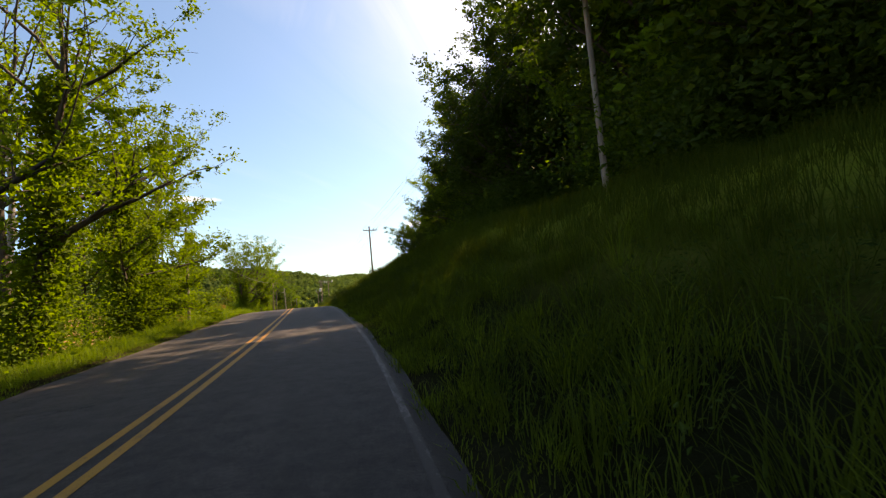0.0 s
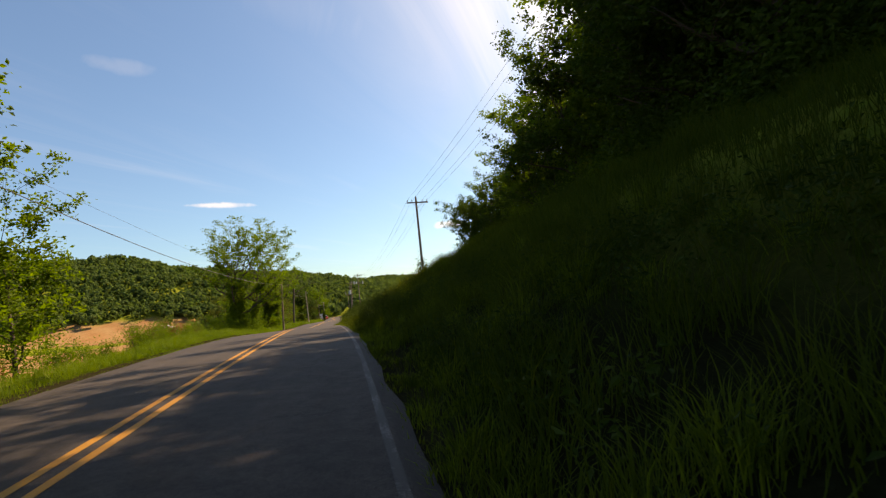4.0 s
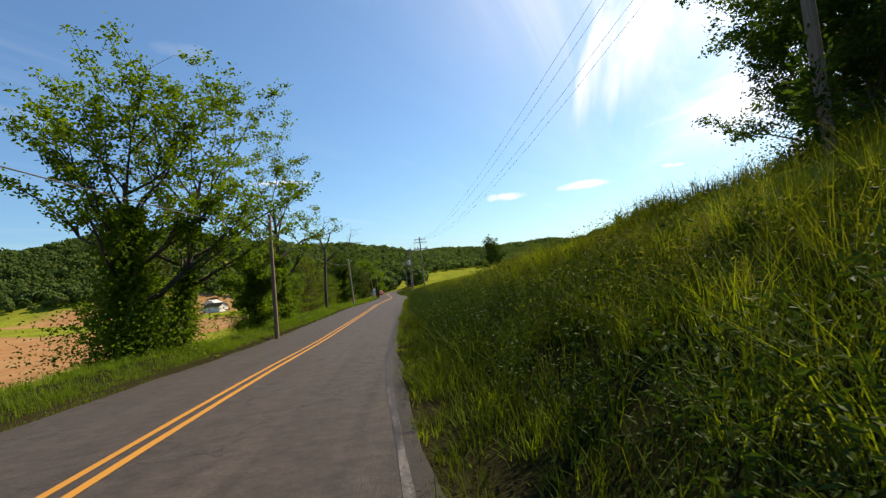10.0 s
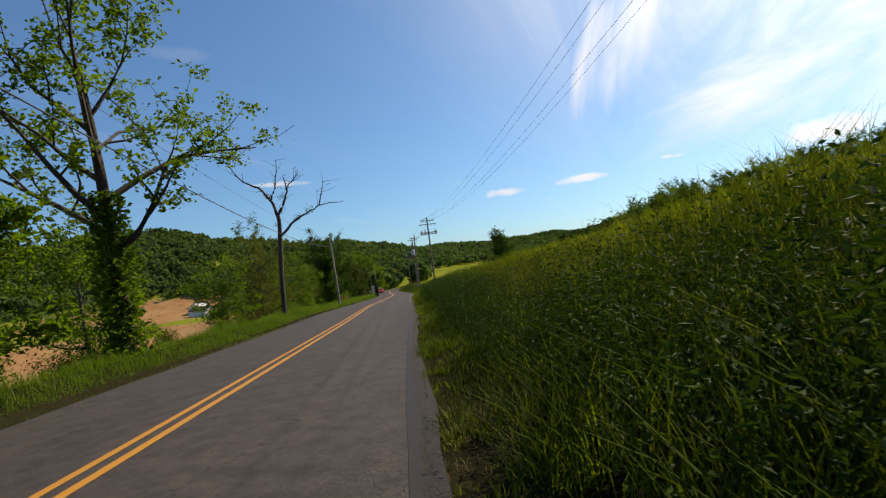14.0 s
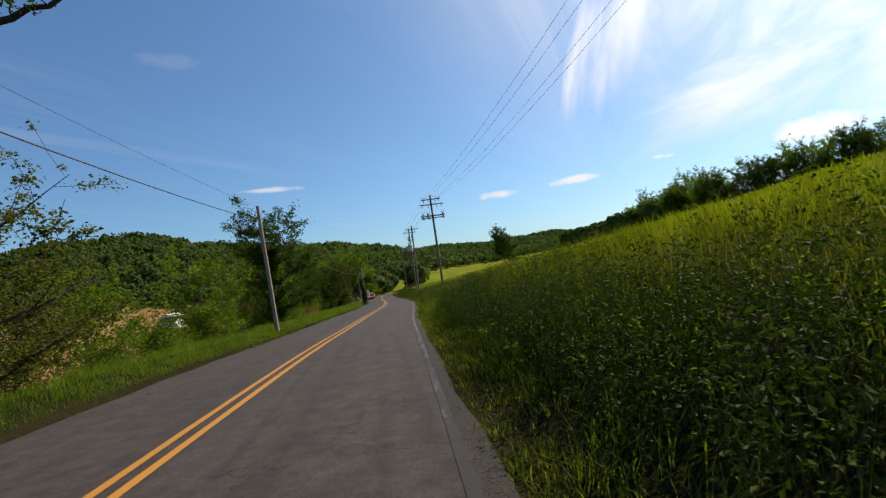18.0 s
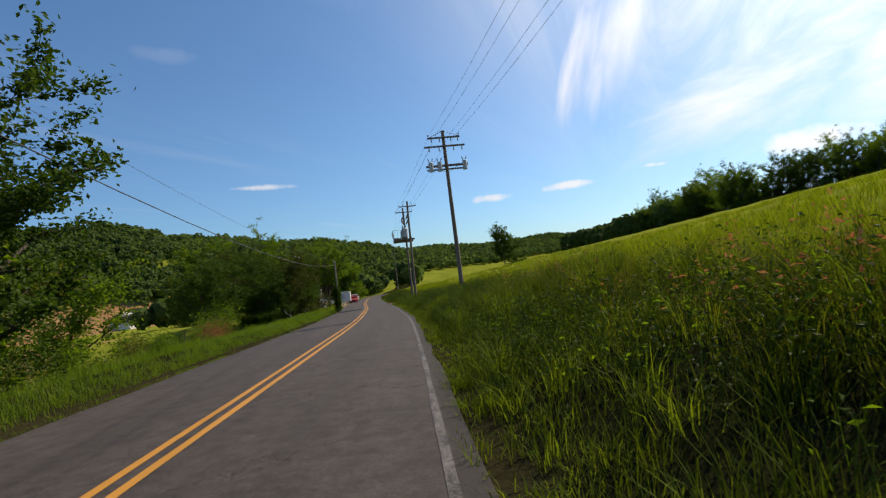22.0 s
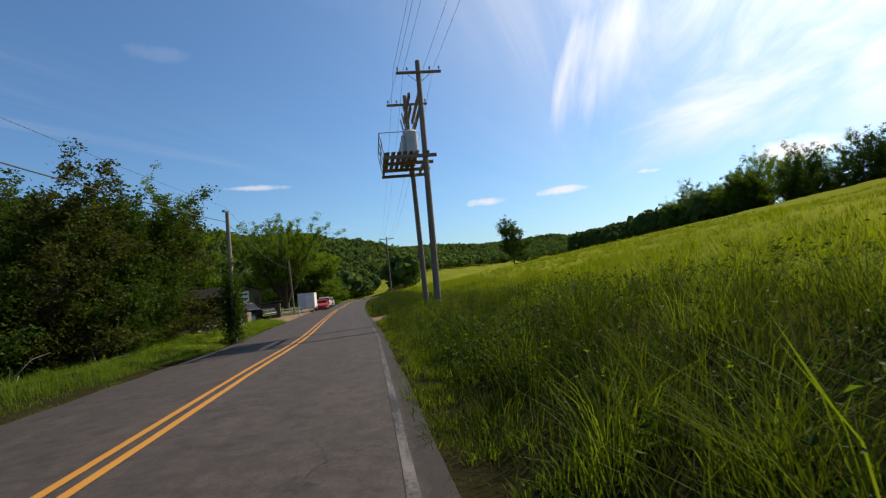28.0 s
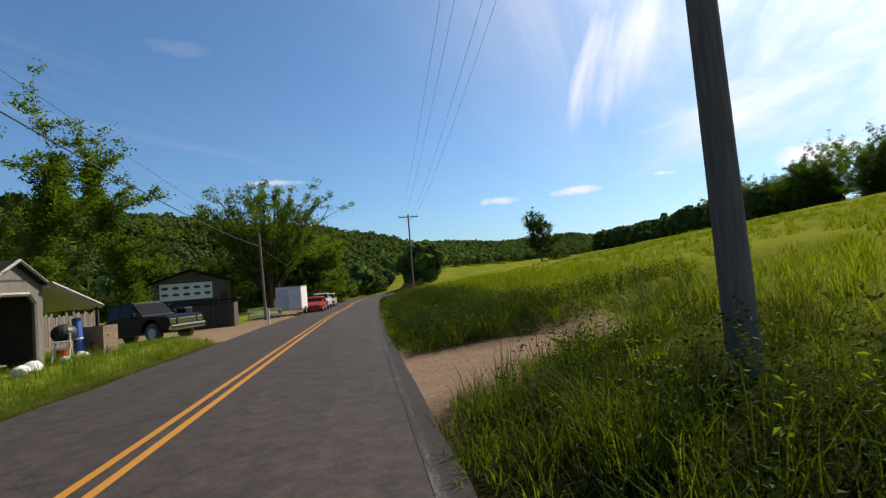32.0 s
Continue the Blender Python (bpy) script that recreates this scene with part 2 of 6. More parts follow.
def lane_noise(T, vec, sx, sy, detail=5.0, rough=0.6, off=0.0):
    mp = T.nodes.new("ShaderNodeMapping")
    mp.inputs["Scale"].default_value, mp.inputs["Location"].default_value = (sx, sy, 1), (off, off, off)
    T.links.new(vec, mp.inputs[0])
    n = T.nodes.new("ShaderNodeTexNoise")
    n.inputs["Scale"].default_value, n.inputs["Detail"].default_value, n.inputs["Roughness"].default_value = 1.0, detail, rough
    T.links.new(mp.outputs[0], n.inputs["Vector"])
    return n.outputs[0], n.outputs["Color"]


def cracks(T, vec, sx, sy, width, warp_by):
    """Thin lines between warped cells in the road's own measure."""
    mp = T.nodes.new("ShaderNodeMapping")
    mp.inputs["Scale"].default_value = (sx, sy, 1)
    T.links.new(vec, mp.inputs[0])
    _, wc = lane_noise(T, vec, 2.2, 2.2, 6.0, 0.65, 3.0)
    w = T.nodes.new("ShaderNodeVectorMath")
    w.operation = "MULTIPLY_ADD"
    T.links.new(wc, w.inputs[0])
    w.inputs[1].default_value = (warp_by, warp_by, 0)
    T.links.new(mp.outputs[0], w.inputs[2])
    v = T.nodes.new("ShaderNodeTexVoronoi")
    v.feature, v.voronoi_dimensions = "DISTANCE_TO_EDGE", "2D"
    v.inputs["Scale"].default_value = 1.0
    T.links.new(w.outputs[0], v.inputs["Vector"])
    return ramp(T, v.outputs["Distance"], (0.0, (1, 1, 1)), (width, (0, 0, 0)))


asphalt, T, b = material("asphalt", (0.07, 0.066, 0.066), 0.85, 0, 0.3)
vec, ld, ls = lane(T)
grain, coarse, mottle = noise_tex(T, 200.0, 3.0), noise_tex(T, 26.0, 5.0, 0.75), noise_tex(T, 3.2, 6.0, 0.72)
wear, _ = lane_noise(T, vec, 1.1, 0.05, 4.0, 0.55)
blot, _ = lane_noise(T, vec, 0.7, 0.35, 6.0, 0.68, 9.0)
col = mixc(T, ramp(T, wear, (0.36, (0, 0, 0)), (0.64, (1, 1, 1))), (0.028, 0.0215, 0.0182), (0.05, 0.0387, 0.033))
col = mixc(T, ramp(T, blot, (0.54, (0, 0, 0)), (0.7, (0.75, 0.75, 0.75))), col, (0.0155, 0.0135, 0.0128))
# the rough outer band on the right, worst where the ground is soft
band = tmath(T, "ADD", tmath(T, "MULTIPLY", tmath(T, "SUBTRACT", ld, 1.9), 0.8), tmath(T, "MULTIPLY", tmath(T, "SUBTRACT", blot, 0.5), 3.0))
worst = ramp(T, tmath(T, "DIVIDE", ls, 240.0), (0.0, (0.25, 0.25, 0.25)), (0.24, (0.45, 0.45, 0.45)), (0.33, (1, 1, 1)), (0.5, (1, 1, 1)), (0.62, (0.35, 0.35, 0.35)), (1.0, (0.2, 0.2, 0.2)))
band = tmath(T, "MULTIPLY", tmath(T, "MINIMUM", tmath(T, "MAXIMUM", band, 0.0), 1.0), worst)
col = mixc(T, tmath(T, "MULTIPLY", band, 0.55), col, (0.024, 0.021, 0.02))
col = mixc(T, 0.5, col, ramp(T, grain, (0.32, (0.007, 0.006, 0.0055)), (0.68, (0.074, 0.062, 0.056))))
col = mixc(T, 0.45, col, mixc(T, 1.0, col, ramp(T, coarse, (0.3, (0.15, 0.15, 0.15)), (0.7, (1.9, 1.9, 1.9))), "MULTIPLY"))
col = mixc(T, 0.6, col, mixc(T, 1.0, col, ramp(T, mottle, (0.36, (0.45, 0.45, 0.45)), (0.64, (1.45, 1.45, 1.45))), "MULTIPLY"))
col = mixc(T, tmath(T, "MULTIPLY", tmath(T, "GREATER_THAN", tmath(T, "ADD", ld, tmath(T, "MULTIPLY", tmath(T, "SUBTRACT", mottle, 0.5), 0.5)), 3.21), 0.7), col, (0.015, 0.0122, 0.01))
gator = mixc(T, 1.0, cracks(T, vec, 8.5, 6.0, 0.06, 1.6), ramp(T, band, (0.4, (0, 0, 0)), (0.85, (0.55, 0.55, 0.55))), "MULTIPLY")
long_where, _ = lane_noise(T, vec, 0.25, 0.12, 2.0, 0.5, 5.0)
lines_ = mixc(T, 1.0, cracks(T, vec, 0.42, 0.3, 0.005, 0.5), ramp(T, long_where, (0.46, (0, 0, 0)), (0.54, (1, 1, 1))), "MULTIPLY")
crack = mixc(T, 1.0, gator, lines_, "ADD")
col = mixc(T, tmath(T, "MULTIPLY", crack, 0.75), col, (0.01, 0.009, 0.0085))
T.links.new(col, b.inputs["Base Color"])
hgt = tmath(T, "SUBTRACT", tmath(T, "ADD", tmath(T, "MULTIPLY", grain, 0.4), tmath(T, "MULTIPLY", coarse, tmath(T, "ADD", 0.5, band))), tmath(T, "MULTIPLY", crack, 1.2))
bump(T, b, hgt, 0.7, 0.008)


def paint(name, c, gone, wears):
    """Road paint worn by traffic; wears: how much is gone, by metres along the road."""
    m, T, b = material(name, c, 0.7, 0, 0.3)
    vec, ld, ls = lane(T)
    n, _ = lane_noise(T, vec, 5.0, 0.9, 10.0, 0.75)
    n2, n3 = noise_tex(T, 150.0, 2.0), noise_tex(T, 24.0, 5.0, 0.7)
    amount = ramp(T, tmath(T, "DIVIDE", ls, 240.0), *[(p / 240.0, (v, v, v)) for p, v in wears])
    k = tmath(T, "ADD", tmath(T, "ADD", tmath(T, "MULTIPLY", tmath(T, "SUBTRACT", n, 0.5), 5.0), tmath(T, "MULTIPLY", tmath(T, "SUBTRACT", n3, 0.5), 2.5)), tmath(T, "MULTIPLY", tmath(T, "SUBTRACT", amount, 0.4), 3.0))
    col = mixc(T, tmath(T, "MINIMUM", tmath(T, "MAXIMUM", k, 0.0), 1.0), c, gone)
    col = mixc(T, ramp(T, n2, (0.45, (0, 0, 0)), (0.75, (0.5, 0.5, 0.5))), col, gone)
    T.links.new(col, b.inputs["Base Color"])
    bump(T, b, n2, 0.3, 0.003)
    return m


yellow_paint = paint("yellow_paint", (0.42, 0.19, 0.02), (0.06, 0.045, 0.03), [(0, 0.36), (40, 0.24), (60, 0.08), (240, 0.12)])
white_paint = paint("white_paint", (0.135, 0.122, 0.112), (0.019, 0.0165, 0.015), [(0, 0.72), (35, 0.75), (52, 0.5), (64, 0.45), (74, 0.85), (86, 1.0), (104, 0.95), (115, 0.8), (130, 0.55), (185, 0.58), (205, 0.75), (240, 0.75)])
gravel = rough_surface("gravel", (0.2, 0.165, 0.135), (0.33, 0.28, 0.235), 1.2, 0.95, 60.0, 0.9, 0.02)
dirt = rough_surface("dirt", (0.28, 0.2, 0.15), (0.4, 0.3, 0.23), 0.6, 0.95, 25.0, 0.6, 0.02)
bark = rough_surface("bark", (0.035, 0.026, 0.019), (0.085, 0.066, 0.052), 3.0, 0.95, 18.0, 1.0, 0.03, stretch=(1, 1, 0.25))
bark_pale = rough_surface("bark_pale", (0.14, 0.12, 0.1), (0.26, 0.23, 0.2), 3.0, 0.95, 18.0, 1.0, 0.03, stretch=(1, 1, 0.25))
pole_wood = rough_surface("pole_wood", (0.14, 0.098, 0.072), (0.25, 0.185, 0.14), 2.0, 0.9, 30.0, 0.7, 0.01, stretch=(1, 1, 0.06))
pole_pale = rough_surface("pole_pale", (0.21, 0.165, 0.13), (0.34, 0.275, 0.22), 2.0, 0.9, 30.0, 0.7, 0.01, stretch=(1, 1, 0.06))
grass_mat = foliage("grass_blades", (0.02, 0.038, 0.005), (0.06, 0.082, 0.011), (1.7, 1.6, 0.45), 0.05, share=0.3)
verge_mat = foliage("verge_blades", (0.045, 0.095, 0.006), (0.1, 0.15, 0.012), (1.6, 1.6, 0.5), share=0.4)
grass_dry = foliage("grass_dry", (0.16, 0.13, 0.05), (0.26, 0.21, 0.085), (1.1, 1.0, 0.8), share=0.3)
grass_field = foliage("grass_field", (0.07, 0.112, 0.009), (0.125, 0.155, 0.016), (1.5, 1.45, 0.45), 0.0)
# paler, yellower copy of grass_blades, with sunlight put into the colour
grass_bank_lit = foliage("grass_bank_lit", (0.042, 0.066, 0.008), (0.092, 0.108, 0.016), (1.5, 1.4, 0.45), 0.0, share=0.42)
fresh_mat = foliage("fresh_blades", (0.045, 0.085, 0.009), (0.1, 0.135, 0.016), (1.7, 1.6, 0.45), 0.12, share=0.45)
# weed leaves kept very dark: the unlit face of the bank is in their colour
weed_mat = foliage("shaded_weed_leaf", (0.01, 0.024, 0.004), (0.042, 0.066, 0.01), (1.5, 1.7, 0.5), 0.2, share=0.2)
leaf_light = foliage("leaf_light", (0.042, 0.084, 0.008), (0.092, 0.14, 0.014), (1.8, 1.8, 0.5))
leaf_mid = foliage("leaf_mid", (0.04, 0.078, 0.008), (0.09, 0.135, 0.013), (1.7, 1.8, 0.5))
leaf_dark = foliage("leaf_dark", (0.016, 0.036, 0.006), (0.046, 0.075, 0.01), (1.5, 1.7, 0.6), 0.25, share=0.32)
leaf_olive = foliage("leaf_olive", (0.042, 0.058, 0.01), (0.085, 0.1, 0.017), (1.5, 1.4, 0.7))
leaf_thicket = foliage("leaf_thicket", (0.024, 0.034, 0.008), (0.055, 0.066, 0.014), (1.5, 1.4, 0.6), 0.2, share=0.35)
leaf_red = foliage("leaf_red", (0.14, 0.06, 0.03), (0.2, 0.11, 0.05), (1.4, 1.1, 0.8))
# far leaves: greyer green, with a little distance haze put into the colour
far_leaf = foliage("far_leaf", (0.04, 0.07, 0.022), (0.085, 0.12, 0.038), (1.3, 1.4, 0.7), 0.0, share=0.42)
edge_leaf = foliage("edge_leaf", (0.03, 0.052, 0.012), (0.06, 0.09, 0.022), (1.3, 1.4, 0.8), 0.05, share=0.3)
cable_mat = rough_surface("cable", (0.03, 0.03, 0.032), (0.06, 0.06, 0.06), 5.0, 0.6, 40, 0.1)
steel = rough_surface("galvanised_steel", (0.32, 0.33, 0.34), (0.45, 0.46, 0.47), 4.0, 0.5, 60, 0.2, 0.002, metal=0.6)
tank_grey = rough_surface("tank_grey", (0.4, 0.41, 0.42), (0.52, 0.53, 0.54), 2.0, 0.5, 60, 0.1)
ceramic, _, _ = material("ceramic", (0.24, 0.22, 0.21), 0.25)

# ground sheet: soil, verge, hayfield and ploughed fields by place
ground_mat, T, b = material("ground", (0.2, 0.2, 0.1), 1.0, 0, 0.0)
at_cover = T.nodes.new("ShaderNodeAttribute")
at_cover.attribute_name = "cover"
n1, n2, n3 = noise_tex(T, 0.09, 5.0), noise_tex(T, 1.7, 6.0, 0.7), noise_tex(T, 14.0, 4.0)
furrow = noise_tex(T, 0.5, 4.0, 0.5, (1.0, 0.06, 1.0))
turf = mixc(T, ramp(T, n1, (0.36, (0, 0, 0)), (0.64, (1, 1, 1))), (0.09, 0.13, 0.014), (0.165, 0.195, 0.022))
turf = mixc(T, ramp(T, n2, (0.4, (0, 0, 0)), (0.75, (0.7, 0.7, 0.7))), turf, (0.2, 0.165, 0.03))
soil = mixc(T, ramp(T, furrow, (0.35, (0, 0, 0)), (0.65, (1, 1, 1))), (0.22, 0.112, 0.05), (0.28, 0.15, 0.068))
soil = mixc(T, ramp(T, n1, (0.4, (0, 0, 0)), (0.62, (0.8, 0.8, 0.8))), soil, (0.28, 0.175, 0.085))
# near-black floor below the grass: shade between the blades is put into it
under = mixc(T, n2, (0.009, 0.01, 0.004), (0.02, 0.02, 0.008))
sepc = T.nodes.new("ShaderNodeSeparateColor")
T.links.new(at_cover.outputs["Color"], sepc.inputs[0])
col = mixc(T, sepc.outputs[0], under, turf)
col = mixc(T, sepc.outputs[1], col, soil)
col = mixc(T, sepc.outputs[2], col, mixc(T, n2, (0.15, 0.105, 0.075), (0.24, 0.17, 0.12)))
col = mixc(T, 0.4, col, mixc(T, 1.0, col, ramp(T, n3, (0.3, (0.35, 0.35, 0.35)), (0.7, (1.6, 1.6, 1.6))), "MULTIPLY"))
T.links.new(col, b.inputs["Base Color"])
bump(T, b, n2, 0.6, 0.15)

# ---- helpers for meshes ----
rng = np.random.default_rng(7)


def mesh_from(name, verts, faces, mats, smooth=False):
    me = bpy.data.meshes.new(name)
    me.from_pydata([tuple(v) for v in verts], [], [tuple(f) for f in faces])
    for m in mats if isinstance(mats, (list, tuple)) else [mats]:
        me.materials.append(m)
    if smooth:
        me.polygons.foreach_set("use_smooth", [True] * len(me.polygons))
    me.update()
    return me


def array_mesh(name, verts, loops, sizes, mat, smooth=False):
    """A large mesh straight from arrays: corner indices and the corners of each face."""
    me = bpy.data.meshes.new(name)
    verts = np.asarray(verts, np.float32)
    sizes = np.asarray(sizes, np.int32)
    me.vertices.add(len(verts))
    me.vertices.foreach_set("co", verts.ravel())
    me.loops.add(len(loops))
    me.loops.foreach_set("vertex_index", np.asarray(loops, np.int32))
    me.polygons.add(len(sizes))
    me.polygons.foreach_set("loop_start", np.concatenate(([0], np.cumsum(sizes)[:-1])).astype(np.int32))
    me.polygons.foreach_set("use_smooth", np.full(len(sizes), smooth))
    me.materials.append(mat)
    me.update(calc_edges=True)
    return me


def part(name, data, material_, parent, label=""):
    """Links a bmesh or mesh as one object under a thing or a part."""
    if isinstance(data, bmesh.types.BMesh):
        me = bpy.data.meshes.new(name)
        data.to_mesh(me)
        data.free()
    else:
        me = data
    if material_ and not me.materials:
        me.materials.append(material_)
    ob = new(name, me)
    ob.parent = parent
    return tagged(ob, label)


def thing(name, place, label, category, group="", kind="", rz=0.0):
    e = new(name)
    e.matrix_world = pose(*place, 0, 0, rz)
    return tagged(e, label, category, group, kind)


def box(x0, x1, y0, y1, z0, z1, bevel=0.0, bm=None):
    own = bm is None
    bm = bm or bmesh.new()
    r = bmesh.ops.create_cube(bm, size=1, matrix=Matrix.Translation(((x0 + x1) / 2, (y0 + y1) / 2, (z0 + z1) / 2)) @ Matrix.Diagonal((x1 - x0, y1 - y0, z1 - z0, 1)))
    if bevel:
        es = list({e for v in r["verts"] for e in v.link_edges})
        bmesh.ops.bevel(bm, geom=es, offset=bevel, segments=1, affect="EDGES", profile=0.5)
    return bm


def rod(a, b, r0, r1=None, n=8, bm=None):
    bm = bm or bmesh.new()
    a, b = Vector(a), Vector(b)
    d = b - a
    m = Matrix.Translation((a + b) / 2) @ d.to_track_quat("Z", "Y").to_matrix().to_4x4()
    bmesh.ops.create_cone(bm, cap_ends=True, segments=n, radius1=r0, radius2=r0 if r1 is None else r1, depth=d.length, matrix=m)
    return bm


def tubes(lines, n=5):
    """Vertices and quads of tapered tubes along polylines [(points, radii)]."""
    V, F = [], []
    base = 0
    ang = np.linspace(0, 2 * np.pi, n, endpoint=False)
    for pts, rad in lines:
        pts, rad = np.asarray(pts, float), np.asarray(rad, float)
        tan = np.gradient(pts, axis=0)
        tan /= np.linalg.norm(tan, axis=1)[:, None] + 1e-9
        ref = np.where(np.abs(tan[:, 2:3]) > 0.9, [[1.0, 0, 0]], [[0, 0, 1.0]])
        s = np.cross(tan, ref)
        s /= np.linalg.norm(s, axis=1)[:, None] + 1e-9
        u = np.cross(s, tan)
        ring = pts[:, None] + rad[:, None, None] * (np.cos(ang)[None, :, None] * s[:, None] + np.sin(ang)[None, :, None] * u[:, None])
        V.append(ring.reshape(-1, 3))
        k = len(pts)
        i, j = np.meshgrid(np.arange(k - 1), np.arange(n), indexing="ij")
        a = base + i * n + j
        b_ = base + i * n + (j + 1) % n
        F.append(np.stack([a, b_, b_ + n, a + n], -1).reshape(-1, 4))
        base += k * n
    return np.concatenate(V), np.concatenate(F)


def tube_mesh(name, lines, mat, n=5):
    V, F = tubes(lines, n)
    return array_mesh(name, V, F.ravel(), np.full(len(F), 4), mat, True)


def leaf_mesh(name, centres, size, mat, seed=0, flat=0.35, aspect=0.55):
    """Many small pointed leaves (two triangles folded along the rib) round the given centres."""
    r = np.random.default_rng(seed)
    n = len(centres)
    a = r.normal(size=(n, 3))
    a[:, 2] *= 0.6
    a /= np.linalg.norm(a, axis=1)[:, None]
    c = r.normal(size=(n, 3))
    c[:, 2] += flat
    s = np.cross(a, c)
    s /= np.linalg.norm(s, axis=1)[:, None]
    up = np.cross(s, a)
    L = size * r.uniform(0.6, 1.35, (n, 1))
    base = centres - a * L * 0.5
    tip = centres + a * L * 0.5
    l = centres + s * L * aspect * 0.5 + up * L * 0.12
    q = centres - s * L * aspect * 0.5 + up * L * 0.12
    V = np.stack([base, l, tip, q], 1).reshape(-1, 3)
    k = np.arange(n)[:, None] * 4
    F = np.concatenate([k + [0, 1, 2], k + [0, 2, 3]], 1).reshape(-1)
    return array_mesh(name, V, F, np.full(2 * n, 3), mat)


# ---- the road's line and the lie of the land ----
LINE = np.array([(-1.2, -60, -2.4), (-1.0, -30, -1.4), (-1.6, -10, -0.55), (-2.6, -0.42, -0.12), (-5.09, 12.07, 0.41), (-8.22, 24.41, 0.78), (-11.58, 36.86, 1.1), (-15.26, 49.19, 1.09),
                 (-19.03, 60.75, 0.79), (-22.56, 71.72, 0.27), (-25.64, 82.76, -0.2), (-28.7, 94.56, -0.47), (-31.65, 106.9, -0.62), (-34.9, 119.66, -0.8),
                 (-38.06, 132.4, -1.16), (-41.0, 145.38, -1.41), (-44.02, 158.02, -1.72), (-47.28, 169.85, -2.09), (-50.46, 180.9, -2.34), (-53.69, 191.67, -2.66),
                 (-59.0, 208.0, -2.95), (-64.6, 226, -3.2), (-69.0, 241, -3.5), (-74.0, 258, -3.7), (-79.5, 280, -4.0), (-85, 310, -4.5), (-90, 340, -5.0)])


def smooth_line(P, step):
    """Catmull-Rom through the points, at about the given step."""
    out = []
    for i in range(len(P) - 1):
        p0, p1, p2, p3 = P[max(i - 1, 0)], P[i], P[i + 1], P[min(i + 2, len(P) - 1)]
        k = max(2, int(np.linalg.norm(p2 - p1) / step))
        u = np.linspace(0, 1, k, endpoint=False)[:, None]
        out.append(0.5 * (2 * p1 + (p2 - p0) * u + (2 * p0 - 5 * p1 + 4 * p2 - p3) * u ** 2 + (3 * p1 - 3 * p2 + p3 - p0) * u ** 3))
    return np.concatenate(out + [P[-1:]])


ROAD = smooth_line(LINE, 1.5)
_t = np.gradient(ROAD[:, :2], axis=0)
_t /= np.linalg.norm(_t, axis=1)[:, None]
RIGHT = np.stack([_t[:, 1], -_t[:, 0]], 1)
AHEAD = _t
SLEN = np.concatenate(([0], np.cumsum(np.linalg.norm(np.diff(ROAD[:, :2], axis=0), axis=1))))
SLEN -= SLEN[np.argmin(np.linalg.norm(ROAD[:, :2] - np.array([-2.6, -0.42]), axis=1))]


def road_xy(s, d):
    """The place beside the road: metres along it, and to the right of its middle line."""
    s = np.asarray(s, float)
    x, y, rx, ry = (np.interp(s, SLEN, v) for v in (ROAD[:, 0], ROAD[:, 1], RIGHT[:, 0], RIGHT[:, 1]))
    return x + rx * d, y + ry * d


def road_sd(x, y):
    """Metres along the road and to its right, for arrays of places."""
    x, y = np.asarray(x, float).ravel(), np.asarray(y, float).ravel()
    s, d = np.empty_like(x), np.empty_like(x)
    for k in range(0, len(x), 20000):
        sl = slice(k, k + 20000)
        dx, dy = x[sl, None] - ROAD[None, ::2, 0], y[sl, None] - ROAD[None, ::2, 1]
        i = np.argmin(dx * dx + dy * dy, 1) * 2
        ddx, ddy = x[sl] - ROAD[i, 0], y[sl] - ROAD[i, 1]
        s[sl] = SLEN[i] + ddx * AHEAD[i, 0] + ddy * AHEAD[i, 1]
        d[sl] = ddx * RIGHT[i, 0] + ddy * RIGHT[i, 1]
    return s, d


BANK_S = [-60, 0, 15, 35, 55, 70, 85, 100, 130, 170, 190, 203, 216, 226, 300]
BANK_H = [3.0, 3.6, 4.2, 4.6, 4.5, 3.45, 2.25, 1.62, 1.35, 0.95, 0.75, 0.6, 0.55, 0.75, 1.0]   # height of the cut bank
BANK_W = [9.0, 9.0, 9.0, 8.5, 8.5, 8.0, 5.0, 4.0, 3.6, 3.4, 3.2, 3.0, 3.0, 3.0, 3.0]      # its breadth
FIELD_S = [-60, 60, 90, 130, 170, 200, 270, 330, 450]
FIELD_G = [0.2, 0.22, 0.17, 0.167, 0.155, 0.14, 0.12, 0.1, 0.075]     # rise of the land above the bank


def hash_wave(x, y, f, k):
    return np.sin(x * f + k) * np.cos(y * f * 1.13 + 1.7 * k) + 0.5 * np.sin(2.3 * f * x - y * f + 2 * k)


RIDGE = np.array([(-900, 200, 40), (-640, 330, 44), (-450, 405, 53), (-328, 441, 54), (-250, 520, 44), (-190, 640, 33), (-120, 800, 30), (0, 900, 32), (150, 960, 36), (400, 1000, 36)], float)
RIDGE_LINE = smooth_line(RIDGE, 25.0)


def ridge(x, y):
    """Distance from the ridge's line, and its height there."""
    dist, hz = np.empty(len(x)), np.empty(len(x))
    for k in range(0, len(x), 20000):
        sl = slice(k, k + 20000)
        q = np.hypot(x[sl, None] - RIDGE_LINE[None, :, 0], y[sl, None] - RIDGE_LINE[None, :, 1])
        i = np.argmin(q, 1)
        dist[sl], hz[sl] = q[np.arange(len(i)), i], RIDGE_LINE[i, 2]
    return dist, hz


# a dirt track that leaves the road through a cut in the bank
def drive_s(d):
    return 208.6 + 0.35 * np.clip(d - 4, 0, 40)


def drive_w(d):
    return np.interp(d, [3, 4, 6, 11, 30], [3.2, 2.3, 1.7, 1.5, 1.5])


